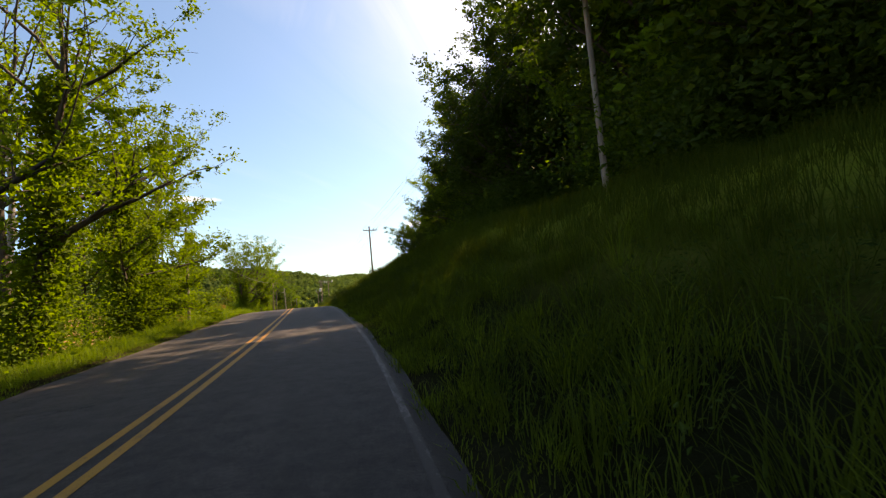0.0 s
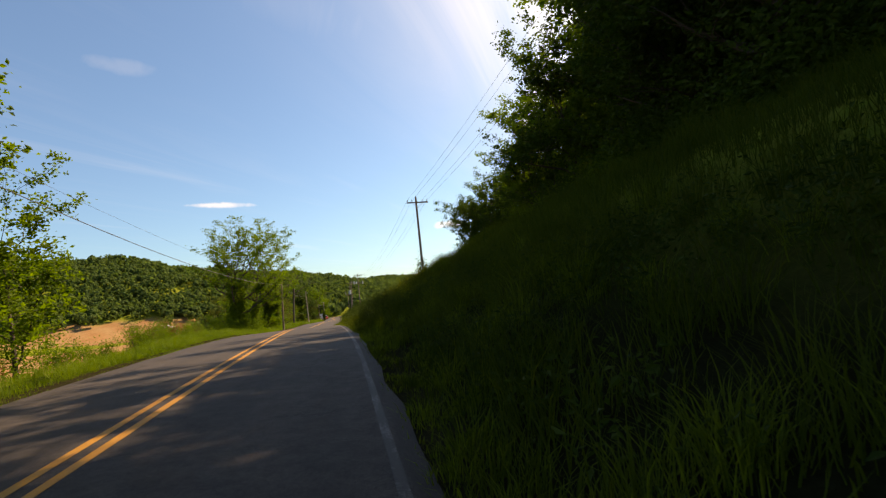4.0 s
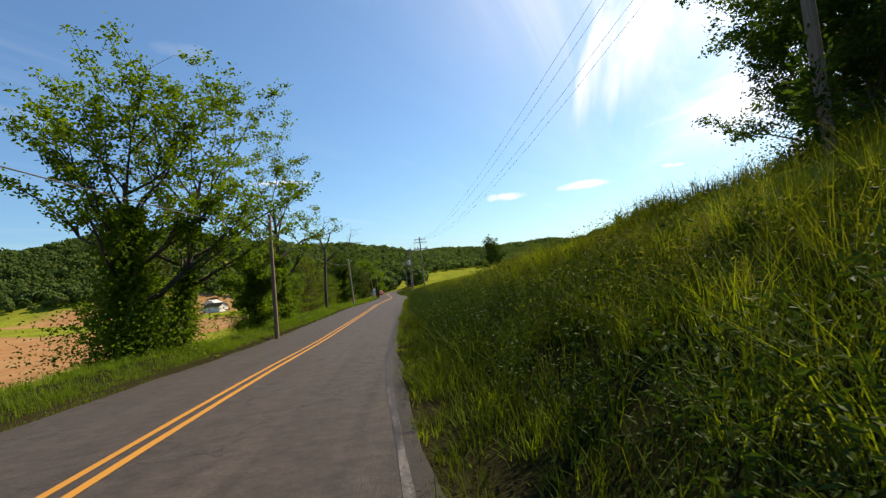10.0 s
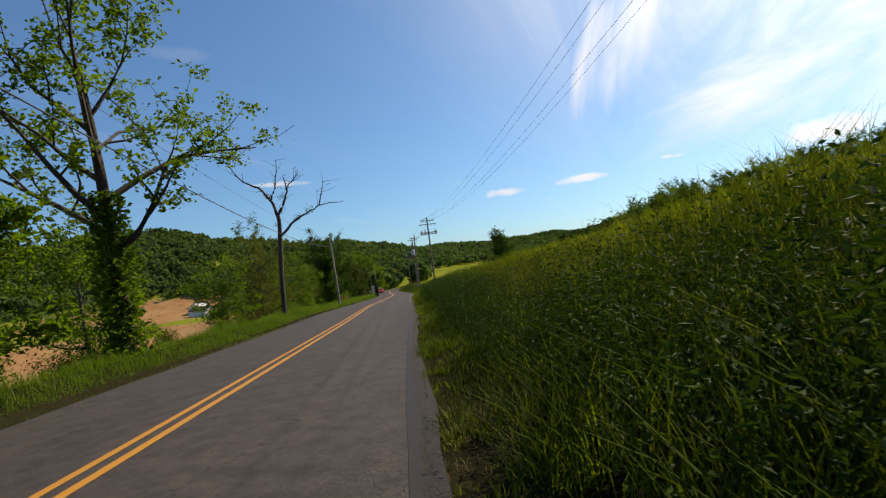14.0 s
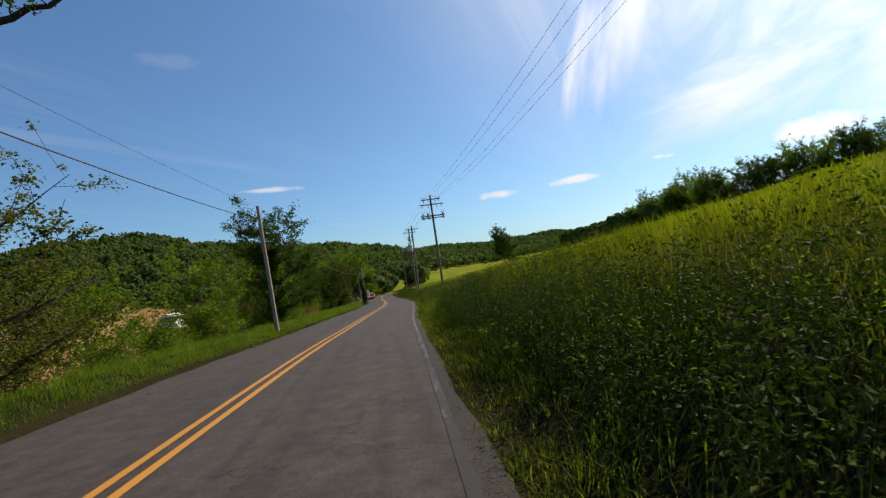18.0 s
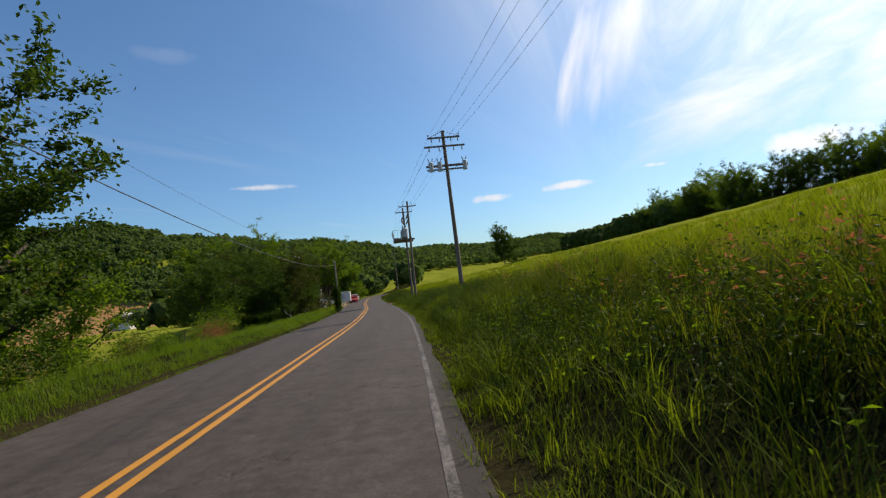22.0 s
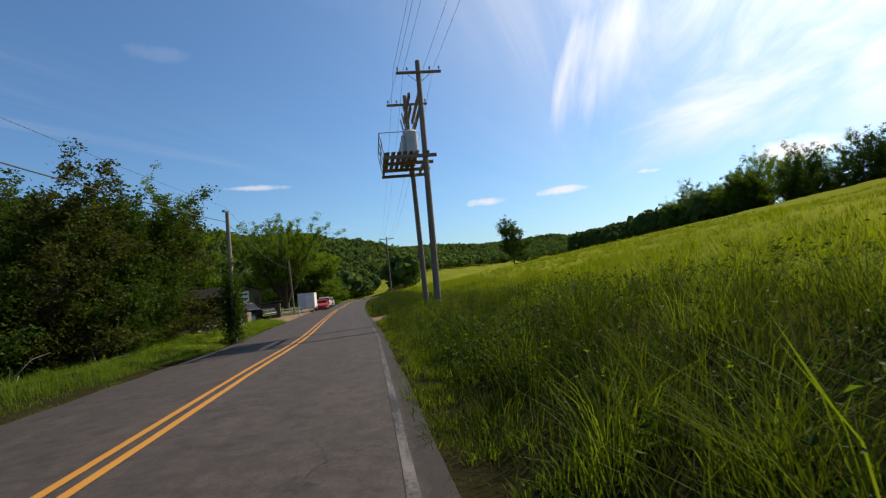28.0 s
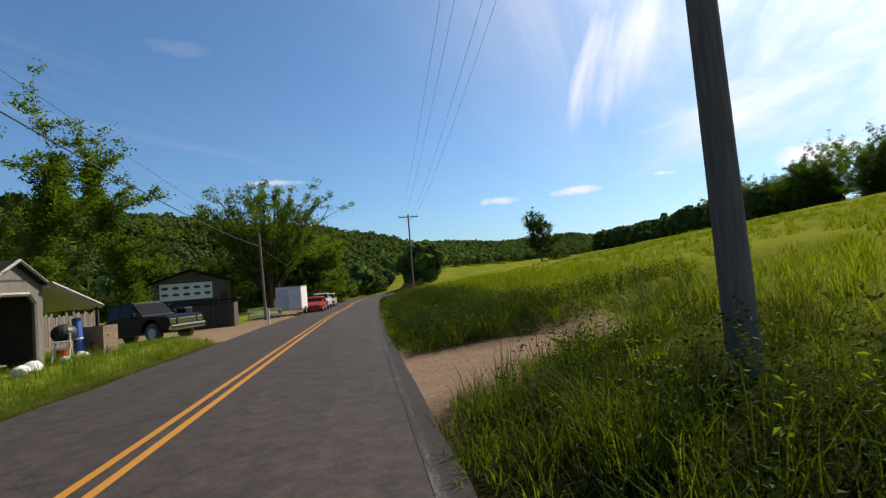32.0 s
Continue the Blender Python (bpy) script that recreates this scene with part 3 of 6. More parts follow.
def land(x, y):
    shape = np.shape(x)
    x, y = np.asarray(x, float).ravel(), np.asarray(y, float).ravel()
    s, d = road_sd(x, y)
    base = np.interp(s, SLEN, ROAD[:, 2])
    h, w, g = np.interp(s, BANK_S, BANK_H), np.interp(s, BANK_S, BANK_W), np.interp(s, FIELD_S, FIELD_G)
    # right: shallow ditch, cut bank, then rising field
    u = np.clip((d - 4.0) / w, 0, 1)
    bank = h * (u * u * (3 - 2 * u) * 0.45 + u * 0.55)
    up = np.maximum(d - 4.0 - w, 0)
    right = bank + g * np.minimum(up, 190) + 0.04 * np.maximum(up - 190, 0) - 0.1 * np.exp(-((d - 3.9) / 0.5) ** 2)
    cut = np.clip(1.0 - (np.abs(s - drive_s(d)) - drive_w(d)) / 1.3, 0, 1) * np.clip((19 - d) / 7, 0, 1)
    cut = cut * cut * (3 - 2 * cut)
    right = right * (1 - cut) + cut * (0.03 * np.maximum(d - 4, 0) - 0.03)
    # left: narrow verge, fall to the valley, valley floor, then the wooded hill
    e = np.maximum(-d - 5.2, 0)
    yard = np.clip((s - 196) / 8, 0, 1) * np.clip((330 - s) / 20, 0, 1)
    drop = np.interp(e, [0, 4, 12, 25, 45, 90, 150, 230, 330, 420, 560, 700, 2000], [0, -0.7, -2.0, -3.0, -3.0, -1.4, 1.2, 4.0, 5.0, 5.0, 5.0, 5.0, 5.0])
    flat = np.interp(e, [0, 12, 30, 60, 120, 230, 330, 420, 560, 700, 2000], [0, -0.15, -0.8, -2.5, -3.0, 4.0, 5.0, 5.0, 5.0, 5.0, 5.0])
    left = drop * (1 - yard) + flat * yard
    left = left + 0.32 * np.clip((s - 45) / 15, 0, 1) * np.clip((196 - s) / 5, 0, 1) * np.clip((-d - 3.6) / 1.2, 0, 1) * np.clip((9 + d) / 2, 0, 1)
    left = left + 0.27 * np.clip((s - 192) / 5, 0, 1) * np.clip((228 - s) / 6, 0, 1) * np.clip((-d - 3.7) / 1.5, 0, 1)
    z = base + np.where(d > 0, right, left)
    near = np.abs(d) < 3.75
    z = np.where(near, base - 0.12, z - 0.02)
    rough = np.clip((np.abs(d) - 4) / 6, 0, 1)
    z = z + rough * (0.12 * hash_wave(x, y, 0.31, 1.0) + 0.05 * hash_wave(x, y, 1.1, 2.0))
    # the wooded ridge that closes the valley
    dist, top_z = ridge(x, y)
    k = np.clip(1 - dist / 185, 0, 1)
    k = k * k * (3 - 2 * k)
    z = z * (1 - k) + k * (top_z + 4.0 * hash_wave(x, y, 0.021, 4.0) + 2.0 * hash_wave(x, y, 0.06, 1.0))
    return z.reshape(shape)


def graded(stops):
    out = []
    for (a, st), (b_, _) in zip(stops[:-1], stops[1:]):
        out.append(np.arange(a, b_, st))
    return np.concatenate(out + [[stops[-1][0]]])


# one sheet of ground, on a grid laid along the road's general line
GU = graded([(-2500, 300), (-400, 40), (-120, 8), (-40, 1.6), (300, 8), (460, 25), (1000, 80), (2600, 0)])
GV = graded([(-2600, 200), (-1000, 40), (-420, 16), (-150, 6), (-45, 1.5), (-14, 0.45), (22, 1.2), (50, 5), (230, 20), (500, 100), (2600, 0)])
ga = radians(14.8)
gu, gv = np.meshgrid(GU, GV, indexing="ij")
gx = -3.0 + gv * math.cos(ga) - gu * math.sin(ga)
gy = gv * math.sin(ga) + gu * math.cos(ga)
gz = land(gx, gy)
nu, nv = gx.shape
ii, jj = np.meshgrid(np.arange(nu - 1), np.arange(nv - 1), indexing="ij")
k = (ii * nv + jj).ravel()
loops = np.stack([k, k + nv, k + nv + 1, k + 1], 1)
me = array_mesh("ground", np.stack([gx, gy, gz], -1).reshape(-1, 3), loops.ravel(), np.full(len(k), 4), ground_mat, True)
gs, gd = road_sd(gx, gy)
e = -gd - 5.2
wob = 6 * hash_wave(gx.ravel(), gy.ravel(), 0.05, 3.0)
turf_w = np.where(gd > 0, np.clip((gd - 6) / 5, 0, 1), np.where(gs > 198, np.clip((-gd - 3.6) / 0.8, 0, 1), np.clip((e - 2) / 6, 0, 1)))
soil_w = ((e > 24 + 0.2 * wob) & (e < 182 + wob) & (gs < 262 + wob)).astype(float)
rd, _ = ridge(gx.ravel(), gy.ravel())
soil_w = np.maximum(soil_w, ((rd > 142 + wob) & (rd < 205 + wob) & (gx.ravel() < -120) & (gx.ravel() > -270)).astype(float))
soil_w *= 1 - ((e > 9) & (e < 30) & (gs > 150)).astype(float)
dirt_w = 0.06 * np.clip(1 - np.abs(np.abs(gd) - 3.6) / 0.5, 0, 1) * (gs < 196) + ((gs > 221) & (gs < 262) & (gd < 0) & (gd > -6.6)) * 0.9 + ((gs > 222) & (gs < 234) & (gd < -6) & (gd > -16)) * 0.7
dirt_w = np.maximum(dirt_w, np.clip(4.0 - np.abs(gs - drive_s(gd)) / drive_w(gd) * 3.0, 0, 1) * (gd > 3) * np.clip((16 - gd) / 3, 0, 1))
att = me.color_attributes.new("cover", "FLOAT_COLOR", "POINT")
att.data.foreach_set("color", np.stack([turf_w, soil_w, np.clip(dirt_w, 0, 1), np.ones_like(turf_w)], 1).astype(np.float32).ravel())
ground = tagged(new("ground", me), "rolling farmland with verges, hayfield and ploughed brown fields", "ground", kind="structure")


def strip(name, d0, d1, lift, s0, s1, mat, cols=1, ragged=0.0, crown=True, seed=0):
    """A band laid along the road between two offsets from its middle."""
    r = np.random.default_rng(seed)
    idx = np.where((SLEN >= s0) & (SLEN <= s1))[0]
    V = []
    for c in range(cols + 1):
        d = d0 + (d1 - d0) * c / cols
        off = np.full(len(idx), float(d))
        if ragged and c in (0, cols):
            off += ragged * r.uniform(-1, 1, len(idx))
        z = ROAD[idx, 2] - (0.018 * np.abs(off) if crown else 0) + lift
        V.append(np.stack([ROAD[idx, 0] + RIGHT[idx, 0] * off, ROAD[idx, 1] + RIGHT[idx, 1] * off, z], 1))
    V = np.stack(V, 1)
    n, c = V.shape[:2]
    i, j = np.meshgrid(np.arange(n - 1), np.arange(c - 1), indexing="ij")
    q = (i * c + j).ravel()
    me = array_mesh(name, V.reshape(-1, 3), np.stack([q, q + 1, q + c + 1, q + c], 1).ravel(), np.full(len(q), 4), mat, True)
    dd = np.broadcast_to(np.linspace(d0, d1, c)[None], (n, c))
    ss = np.broadcast_to(SLEN[idx][:, None], (n, c))
    me.attributes.new("lane", "FLOAT_VECTOR", "POINT").data.foreach_set("vector", np.stack([dd, ss, 0 * dd], -1).astype(np.float32).ravel())
    return me


ROAD_END = SLEN[-1]
me = strip("road", -3.45, 3.42, 0.0, -60, ROAD_END, asphalt, 12, 0.07)
road = tagged(new("road", me), "two-lane grey asphalt country road, cracked at the edges", "road", kind="structure")
part("yellow_line", strip("yellow_line", -0.2, -0.08, 0.006, -60, ROAD_END, yellow_paint, 1, 0.006), None, road, "worn yellow centre line")
part("yellow_line", strip("yellow_line", 0.08, 0.2, 0.006, -60, ROAD_END, yellow_paint, 1, 0.006, seed=1), None, road, "worn yellow centre line")
part("white_line", strip("white_line", 3.1, 3.2, 0.006, -60, ROAD_END, white_paint, 1, 0.012, seed=2), None, road, "faded white edge line")


# ---- grass ----
def blades(name, s0, s1, d0, d1, per_m2, h0, h1, width, mat, label, seed, lean=0.35, patch=0.5, clump=14, knot=0.13):
    """Bent, tapering blades in tufts, arching out of each tuft's middle, over a band beside the road."""
    r = np.random.default_rng(seed)
    n = int((s1 - s0) * abs(d1 - d0) * per_m2)
    # clumps
    m = max(1, n // clump)
    cs, cd = r.uniform(s0, s1, m), r.uniform(min(d0, d1), max(d0, d1), m)
    pick = r.integers(0, m, n)
    ou, ov = r.normal(0, knot, n), r.normal(0, knot, n)
    s, d = cs[pick] + ou, cd[pick] + ov
    out_az = np.arctan2(ou, ov) + radians(14.8)
    keep = (np.sign(d0 + d1) * d > np.where(d0 + d1 > 0, 3.32, 3.42)) & ~((np.abs(s - drive_s(d)) < drive_w(d)) & (d > 0) & (d < 15))
    tuss = 0.5 + 0.5 * np.sin(2.6 * s + 1.7 * np.sin(2.1 * d + 0.3 * s)) * np.sin(3.3 * d + 1.3 * np.sin(1.7 * s))
    keep &= (tuss + r.uniform(0, 0.55, n) > 0.42) | (patch != 0.8)
    s, d, pick, tuss, out_az = s[keep], d[keep], pick[keep], tuss[keep], out_az[keep]
    x, y = road_xy(s, d)
    z = land(x, y)
    ps = 0.5 + 0.5 * np.sin(s * 0.6 + 2 * np.sin(d * 0.9)) * np.sin(d * 1.3 + s * 0.17)
    hc = r.uniform(0.75, 1.25, m)[pick]
    edge = np.clip((np.abs(d) - 3.35) / 1.0, 0.4, 1)
    H = r.uniform(h0, h1, len(s)) * hc * edge * (1 - patch * 0.5 + patch * ps) * (0.6 + 0.6 * tuss)
    n = len(s)
    az = out_az + r.normal(0, 0.7, n)
    L = lean * H * r.uniform(0.3, 1.6, n)
    az2 = az + r.uniform(0.8, 2.2, n)
    wx, wy = np.cos(az2) * width * r.uniform(0.6, 1.5, n) / 2, np.sin(az2) * width * r.uniform(0.6, 1.5, n) / 2
    mx, my = x + np.cos(az) * L * 0.35, y + np.sin(az) * L * 0.35
    tx, ty = x + np.cos(az) * L, y + np.sin(az) * L
    V = np.stack([np.stack([x - wx, y - wy, z - 0.03], 1), np.stack([x + wx, y + wy, z - 0.03], 1),
                  np.stack([mx + wx * 0.8, my + wy * 0.8, z + H * 0.6], 1), np.stack([mx - wx * 0.8, my - wy * 0.8, z + H * 0.6], 1),
                  np.stack([tx, ty, z + H], 1)], 1).reshape(-1, 3)
    k = np.arange(n)[:, None] * 5
    loops = np.concatenate([k + [0, 1, 2, 3], k + [3, 2, 4]], 1).ravel()
    me = array_mesh(name, V, loops, np.tile([4, 3], n), mat)
    return tagged(new(name, me), label, "grass", kind="stuff")


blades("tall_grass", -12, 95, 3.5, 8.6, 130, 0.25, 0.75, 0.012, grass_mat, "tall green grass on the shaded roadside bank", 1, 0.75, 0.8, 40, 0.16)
blades("fresh_grass", -12, 95, 3.5, 8.8, 40, 0.25, 0.7, 0.011, fresh_mat, "light green fresh grass in tufts on the bank", 21, 0.8, 0.9, 60, 0.12)
blades("fresh_grass", 134, 225, 3.5, 9.0, 44, 0.25, 0.7, 0.01, fresh_mat, "light green fresh grass in tufts along the low bank", 22, 0.8, 0.9, 60, 0.12)
blades("edge_grass", -12, 240, 3.2, 4.3, 130, 0.15, 0.42, 0.012, fresh_mat, "short light green grass along the road's edge", 23, 0.9, 0.9, 30)
blades("golden_grass", 90.3, 92.6, 3.5, 4.3, 260, 0.15, 0.4, 0.007, grass_dry, "golden tuft of dry grass at the road's edge", 24, 0.9, 0.6)
blades("golden_grass", 160, 166, 4.2, 6.2, 22, 0.2, 0.45, 0.006, grass_dry, "golden patch of dry grass on the low bank", 25, 0.9, 0.6)
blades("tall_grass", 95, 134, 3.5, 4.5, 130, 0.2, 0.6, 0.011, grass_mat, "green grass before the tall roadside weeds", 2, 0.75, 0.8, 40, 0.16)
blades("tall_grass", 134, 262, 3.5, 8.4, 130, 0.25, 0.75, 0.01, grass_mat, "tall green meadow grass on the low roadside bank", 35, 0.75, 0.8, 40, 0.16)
# bank tops: dark blades beside the woods, then paler ones with sun in their colour
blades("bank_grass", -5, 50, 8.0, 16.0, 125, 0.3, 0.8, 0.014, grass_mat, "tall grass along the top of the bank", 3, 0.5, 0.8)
blades("bank_grass", 46, 100, 5.7, 16.0, 95, 0.3, 0.65, 0.01, grass_bank_lit, "tall grass along the bank top, yellow-green with sunlight in its colour", 33, 0.5, 0.8)
blades("bank_grass", 100, 150, 5.4, 10.0, 95, 0.3, 0.65, 0.009, grass_bank_lit, "tall grass above the roadside weeds, yellow-green with sunlight in its colour", 34, 0.5, 0.8)
blades("hayfield_grass", 80, 260, 8.0, 15.0, 60, 0.25, 0.6, 0.016, grass_field, "yellow-green hay grass on the rising field", 4, 0.5)
blades("hayfield_grass", 70, 260, 15.0, 45.0, 11, 0.15, 0.35, 0.035, grass_field, "yellow-green hay grass higher up the field", 8, 0.5)
blades("dry_stems", 62, 225, 4.8, 8.5, 1.0, 0.3, 0.7, 0.005, grass_dry, "dry straw-coloured grass stems among the green", 5, 0.3)
blades("verge_grass", -12, 221, -3.5, -6.4, 190, 0.08, 0.36, 0.009, verge_mat, "short green grass on the roadside verge", 6, 0.6)
blades("verge_grass", 190, 221, -6.0, -8.5, 120, 0.05, 0.2, 0.01, verge_mat, "green verge grass before the shed", 7, 0.6)
blades("verge_grass", 198, 222, -7.0, -11.0, 60, 0.04, 0.16, 0.012, grass_field, "trodden short grass beside the shed", 9)


def weeds(name, s0, s1, d0, d1, per_m2, h, size, mat, label, seed, bare=0.3, k=14):
    """Broad-leaved weeds: leaves in loose heads above the ground."""
    r = np.random.default_rng(seed)
    m = int((s1 - s0) * abs(d1 - d0) * per_m2)
    s, d = r.uniform(s0, s1, m), r.uniform(min(d0, d1), max(d0, d1), m)
    keep = np.sin(s * 0.45 + np.sin(d)) + np.sin(d * 1.9 + s * 0.2) + r.normal(0, 0.5, m) > bare
    keep &= ~((np.abs(s - drive_s(d)) < drive_w(d) + 0.1) & (d > 0) & (d < 15))
    s, d = s[keep], d[keep]
    x, y = road_xy(s, d)
    z = land(x, y)
    H = h * r.uniform(0.6, 1.12, len(s))
    u = r.uniform(0.1, 1, (len(s), k))
    lean = r.normal(0, 0.16, (len(s), 2)) * H[:, None]
    w = 0.05 + 0.11 * (1 - u)
    c = np.stack([x[:, None] + lean[:, :1] * u + r.normal(0, 1, u.shape) * w, y[:, None] + lean[:, 1:] * u + r.normal(0, 1, u.shape) * w, z[:, None] + H[:, None] * u], -1).reshape(-1, 3)
    # each stem a narrow three-cornered blade
    foot, head = np.stack([x, y, z - 0.03], 1), np.stack([x + lean[:, 0], y + lean[:, 1], z + H], 1)
    me = leaf_mesh(name, c, size, mat, seed, aspect=0.42)
    n, m = len(me.vertices), len(me.polygons)
    side = np.array([0.006, 0.004, 0])
    me.vertices.add(3 * len(foot))
    me.loops.add(3 * len(foot))
    me.polygons.add(len(foot))
    co = np.empty(3 * len(me.vertices), np.float32)
    me.vertices.foreach_get("co", co)
    co = co.reshape(-1, 3)
    co[n:] = np.stack([foot - side, foot + side, head], 1).reshape(-1, 3)
    me.vertices.foreach_set("co", co.ravel())
    idx = np.empty(len(me.loops), np.int32)
    me.loops.foreach_get("vertex_index", idx)
    idx[3 * m:] = n + np.arange(3 * len(foot))
    me.loops.foreach_set("vertex_index", idx)
    me.polygons.foreach_set("loop_start", 3 * np.arange(len(me.polygons), dtype=np.int32))
    me.update(calc_edges=True)
    return tagged(new(name, me), label, "weeds", kind="stuff")


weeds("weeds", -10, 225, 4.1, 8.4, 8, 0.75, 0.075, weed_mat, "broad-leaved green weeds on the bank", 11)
weeds("weeds", 50, 92, 4.4, 6.1, 46, 1.15, 0.062, weed_mat, "tall leafy weeds, darkened for shade, walling the foot of the bank", 15, -1.1, 24)
weeds("weeds", 92, 134, 4.3, 5.8, 46, 1.0, 0.06, weed_mat, "tall leafy weeds, darkened for shade, standing above the road's edge", 16, -0.9, 24)
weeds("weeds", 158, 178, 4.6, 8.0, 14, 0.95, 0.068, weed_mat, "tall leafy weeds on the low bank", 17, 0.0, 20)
weeds("weeds", 136, 212, 4.0, 6.8, 10, 0.8, 0.062, weed_mat, "leafy weeds, darkened for shade, among the roadside grass", 31, -0.2, 18)
weeds("brown_weeds", 138, 160, 6.0, 9.5, 3, 0.8, 0.075, leaf_red, "withered reddish-brown weeds at the edge of the hayfield", 18)
# brighter olive leaves here put the sunlight on the bank into the colour
weeds("weeds", 50, 86, 5.4, 9.5, 8, 0.8, 0.07, leaf_olive, "olive-green weeds on the bank, brightened for sunlight", 13, -0.3)
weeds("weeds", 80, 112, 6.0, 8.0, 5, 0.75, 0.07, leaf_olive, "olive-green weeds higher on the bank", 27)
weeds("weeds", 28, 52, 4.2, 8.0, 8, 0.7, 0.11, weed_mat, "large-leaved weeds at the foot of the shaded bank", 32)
weeds("weeds", 210.6, 236, 4.0, 7.5, 24, 0.75, 0.07, weed_mat, "tall weeds, darkened for shade, on the bank beside the field track", 19, -0.6, 18)
weeds("weeds", 211, 215.5, 6.5, 14.0, 26, 0.6, 0.07, weed_mat, "weeds, darkened for shade, walling the far side of the field track", 20, -1.0, 18)
weeds("weeds", 110, 225, 4.2, 8.5, 4, 0.65, 0.07, leaf_mid, "leafy weeds among the meadow grass", 14)
blades("verge_edge", -12, 221, -3.44, -4.4, 320, 0.1, 0.3, 0.008, verge_mat, "bright green grass fringing the asphalt", 28, 0.9)
weeds("weeds", -10, 196, -5.0, -8.0, 2.0, 0.45, 0.08, leaf_light, "low green weeds on the verge", 12)

# a mountain beyond the hills; distance haze is put into its blue colour
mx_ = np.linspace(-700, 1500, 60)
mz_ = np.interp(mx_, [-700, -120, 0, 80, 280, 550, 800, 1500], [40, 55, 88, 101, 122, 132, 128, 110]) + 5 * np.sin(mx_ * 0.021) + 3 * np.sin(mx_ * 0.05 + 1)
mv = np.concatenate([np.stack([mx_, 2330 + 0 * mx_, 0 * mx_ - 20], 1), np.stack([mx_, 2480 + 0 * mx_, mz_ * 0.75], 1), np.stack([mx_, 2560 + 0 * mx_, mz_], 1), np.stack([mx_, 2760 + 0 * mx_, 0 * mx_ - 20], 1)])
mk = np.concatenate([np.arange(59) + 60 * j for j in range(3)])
mountain_mat = rough_surface("hazed_slopes", (0.15, 0.21, 0.25), (0.2, 0.26, 0.3), 0.01, 1.0, 0.05, 0.2, 1.0, spec=0.0)
tagged(new("backdrop_mountain", array_mesh("backdrop_mountain", mv, np.stack([mk, mk + 1, mk + 61, mk + 60], 1).ravel(), np.full(len(mk), 4), mountain_mat, True)), "long wooded mountain on the horizon, blue with painted haze", "mountain", kind="structure")


# ---- trees ----
def grow(seed, height, trunk_r, spread, levels=3, limbs=9, first=0.3, lean=(0, 0), droop=0.0, fork=0.0):
    """Branch lines of one tree, and the points along its last twigs."""
    r = np.random.default_rng(seed)
    lines, twigs, owner = [], [], []

    def branch(p, d, length, rad, level, limb=-1):
        n = 6 if level == 0 else 4
        pts, rr = [np.array(p)], [rad]
        q, v = np.array(p, float), np.array(d, float)
        for i in range(n):
            v = v + r.normal(0, 0.06 if level == 0 else 0.17, 3)
            v[2] += (0.05 if level else 0.02) - droop * (level > 1)
            v /= np.linalg.norm(v)
            q = q + v * length / n
            pts.append(q.copy())
            rr.append(rad * (1 - (0.72 if level == 0 else 0.8) * (i + 1) / n))
        pts = np.array(pts)
        lines.append((pts, np.maximum(rr, 0.008)))
        owner.append(limb)
        if level >= levels - 1:
            u = np.linspace(0.25, 1, 5)
            twigs.append(np.stack([np.interp(u * n, np.arange(n + 1), pts[:, c]) for c in range(3)], 1))
            return
        kids = limbs if level == 0 else max(3, limbs // 2 + int(r.integers(-1, 2)))
        for j in range(kids):
            f = first + (1 - first) * (j + r.uniform(0.2, 0.8)) / kids if level == 0 else 0.3 + 0.7 * (j + r.uniform(0, 1)) / kids
            o = np.array([np.interp(f * n, np.arange(n + 1), pts[:, c]) for c in range(3)])
            a = j * 2.4 + r.uniform(-0.5, 0.5)
            side = np.array([math.cos(a), math.sin(a), 0.0])
            rise = (0.3 + 1.3 * f * f) * r.uniform(0.75, 1.25) if level == 0 else r.uniform(0.0, 0.7)
            w = side + np.array([0, 0, rise]) + (0 if level == 0 else 1.1) * v * 0.6
            w /= np.linalg.norm(w)
            ln = (spread * (1.0 - 0.35 * f) + 0.16 * height * f) * r.uniform(0.75, 1.2) if level == 0 else length * r.uniform(0.42, 0.7)
            branch(o, w, ln, np.interp(f * n, np.arange(n + 1), rr) * r.uniform(0.55, 0.75), level + 1, j if level == 0 else limb)

    branch((0, 0, -0.25), (lean[0], lean[1], 1.0), height * 0.68, trunk_r, 0)
    return lines, np.concatenate(twigs), np.array(owner)


def clumps(points, n, scatter, size, r, per=16):
    """Leaf centres gathered in sprays round points of the twigs, with gaps between them."""
    m = max(1, n // per)
    c = points[r.integers(0, len(points), m)] + r.normal(0, scatter * 0.55, (m, 3))
    k = r.uniform(0.5, 1.5, (m, 1, 1)) * size * 1.35
    q = c[:, None] + r.normal(0, 1, (m, per, 3)) * k * [1, 1, 0.6]
    return q.reshape(-1, 3)


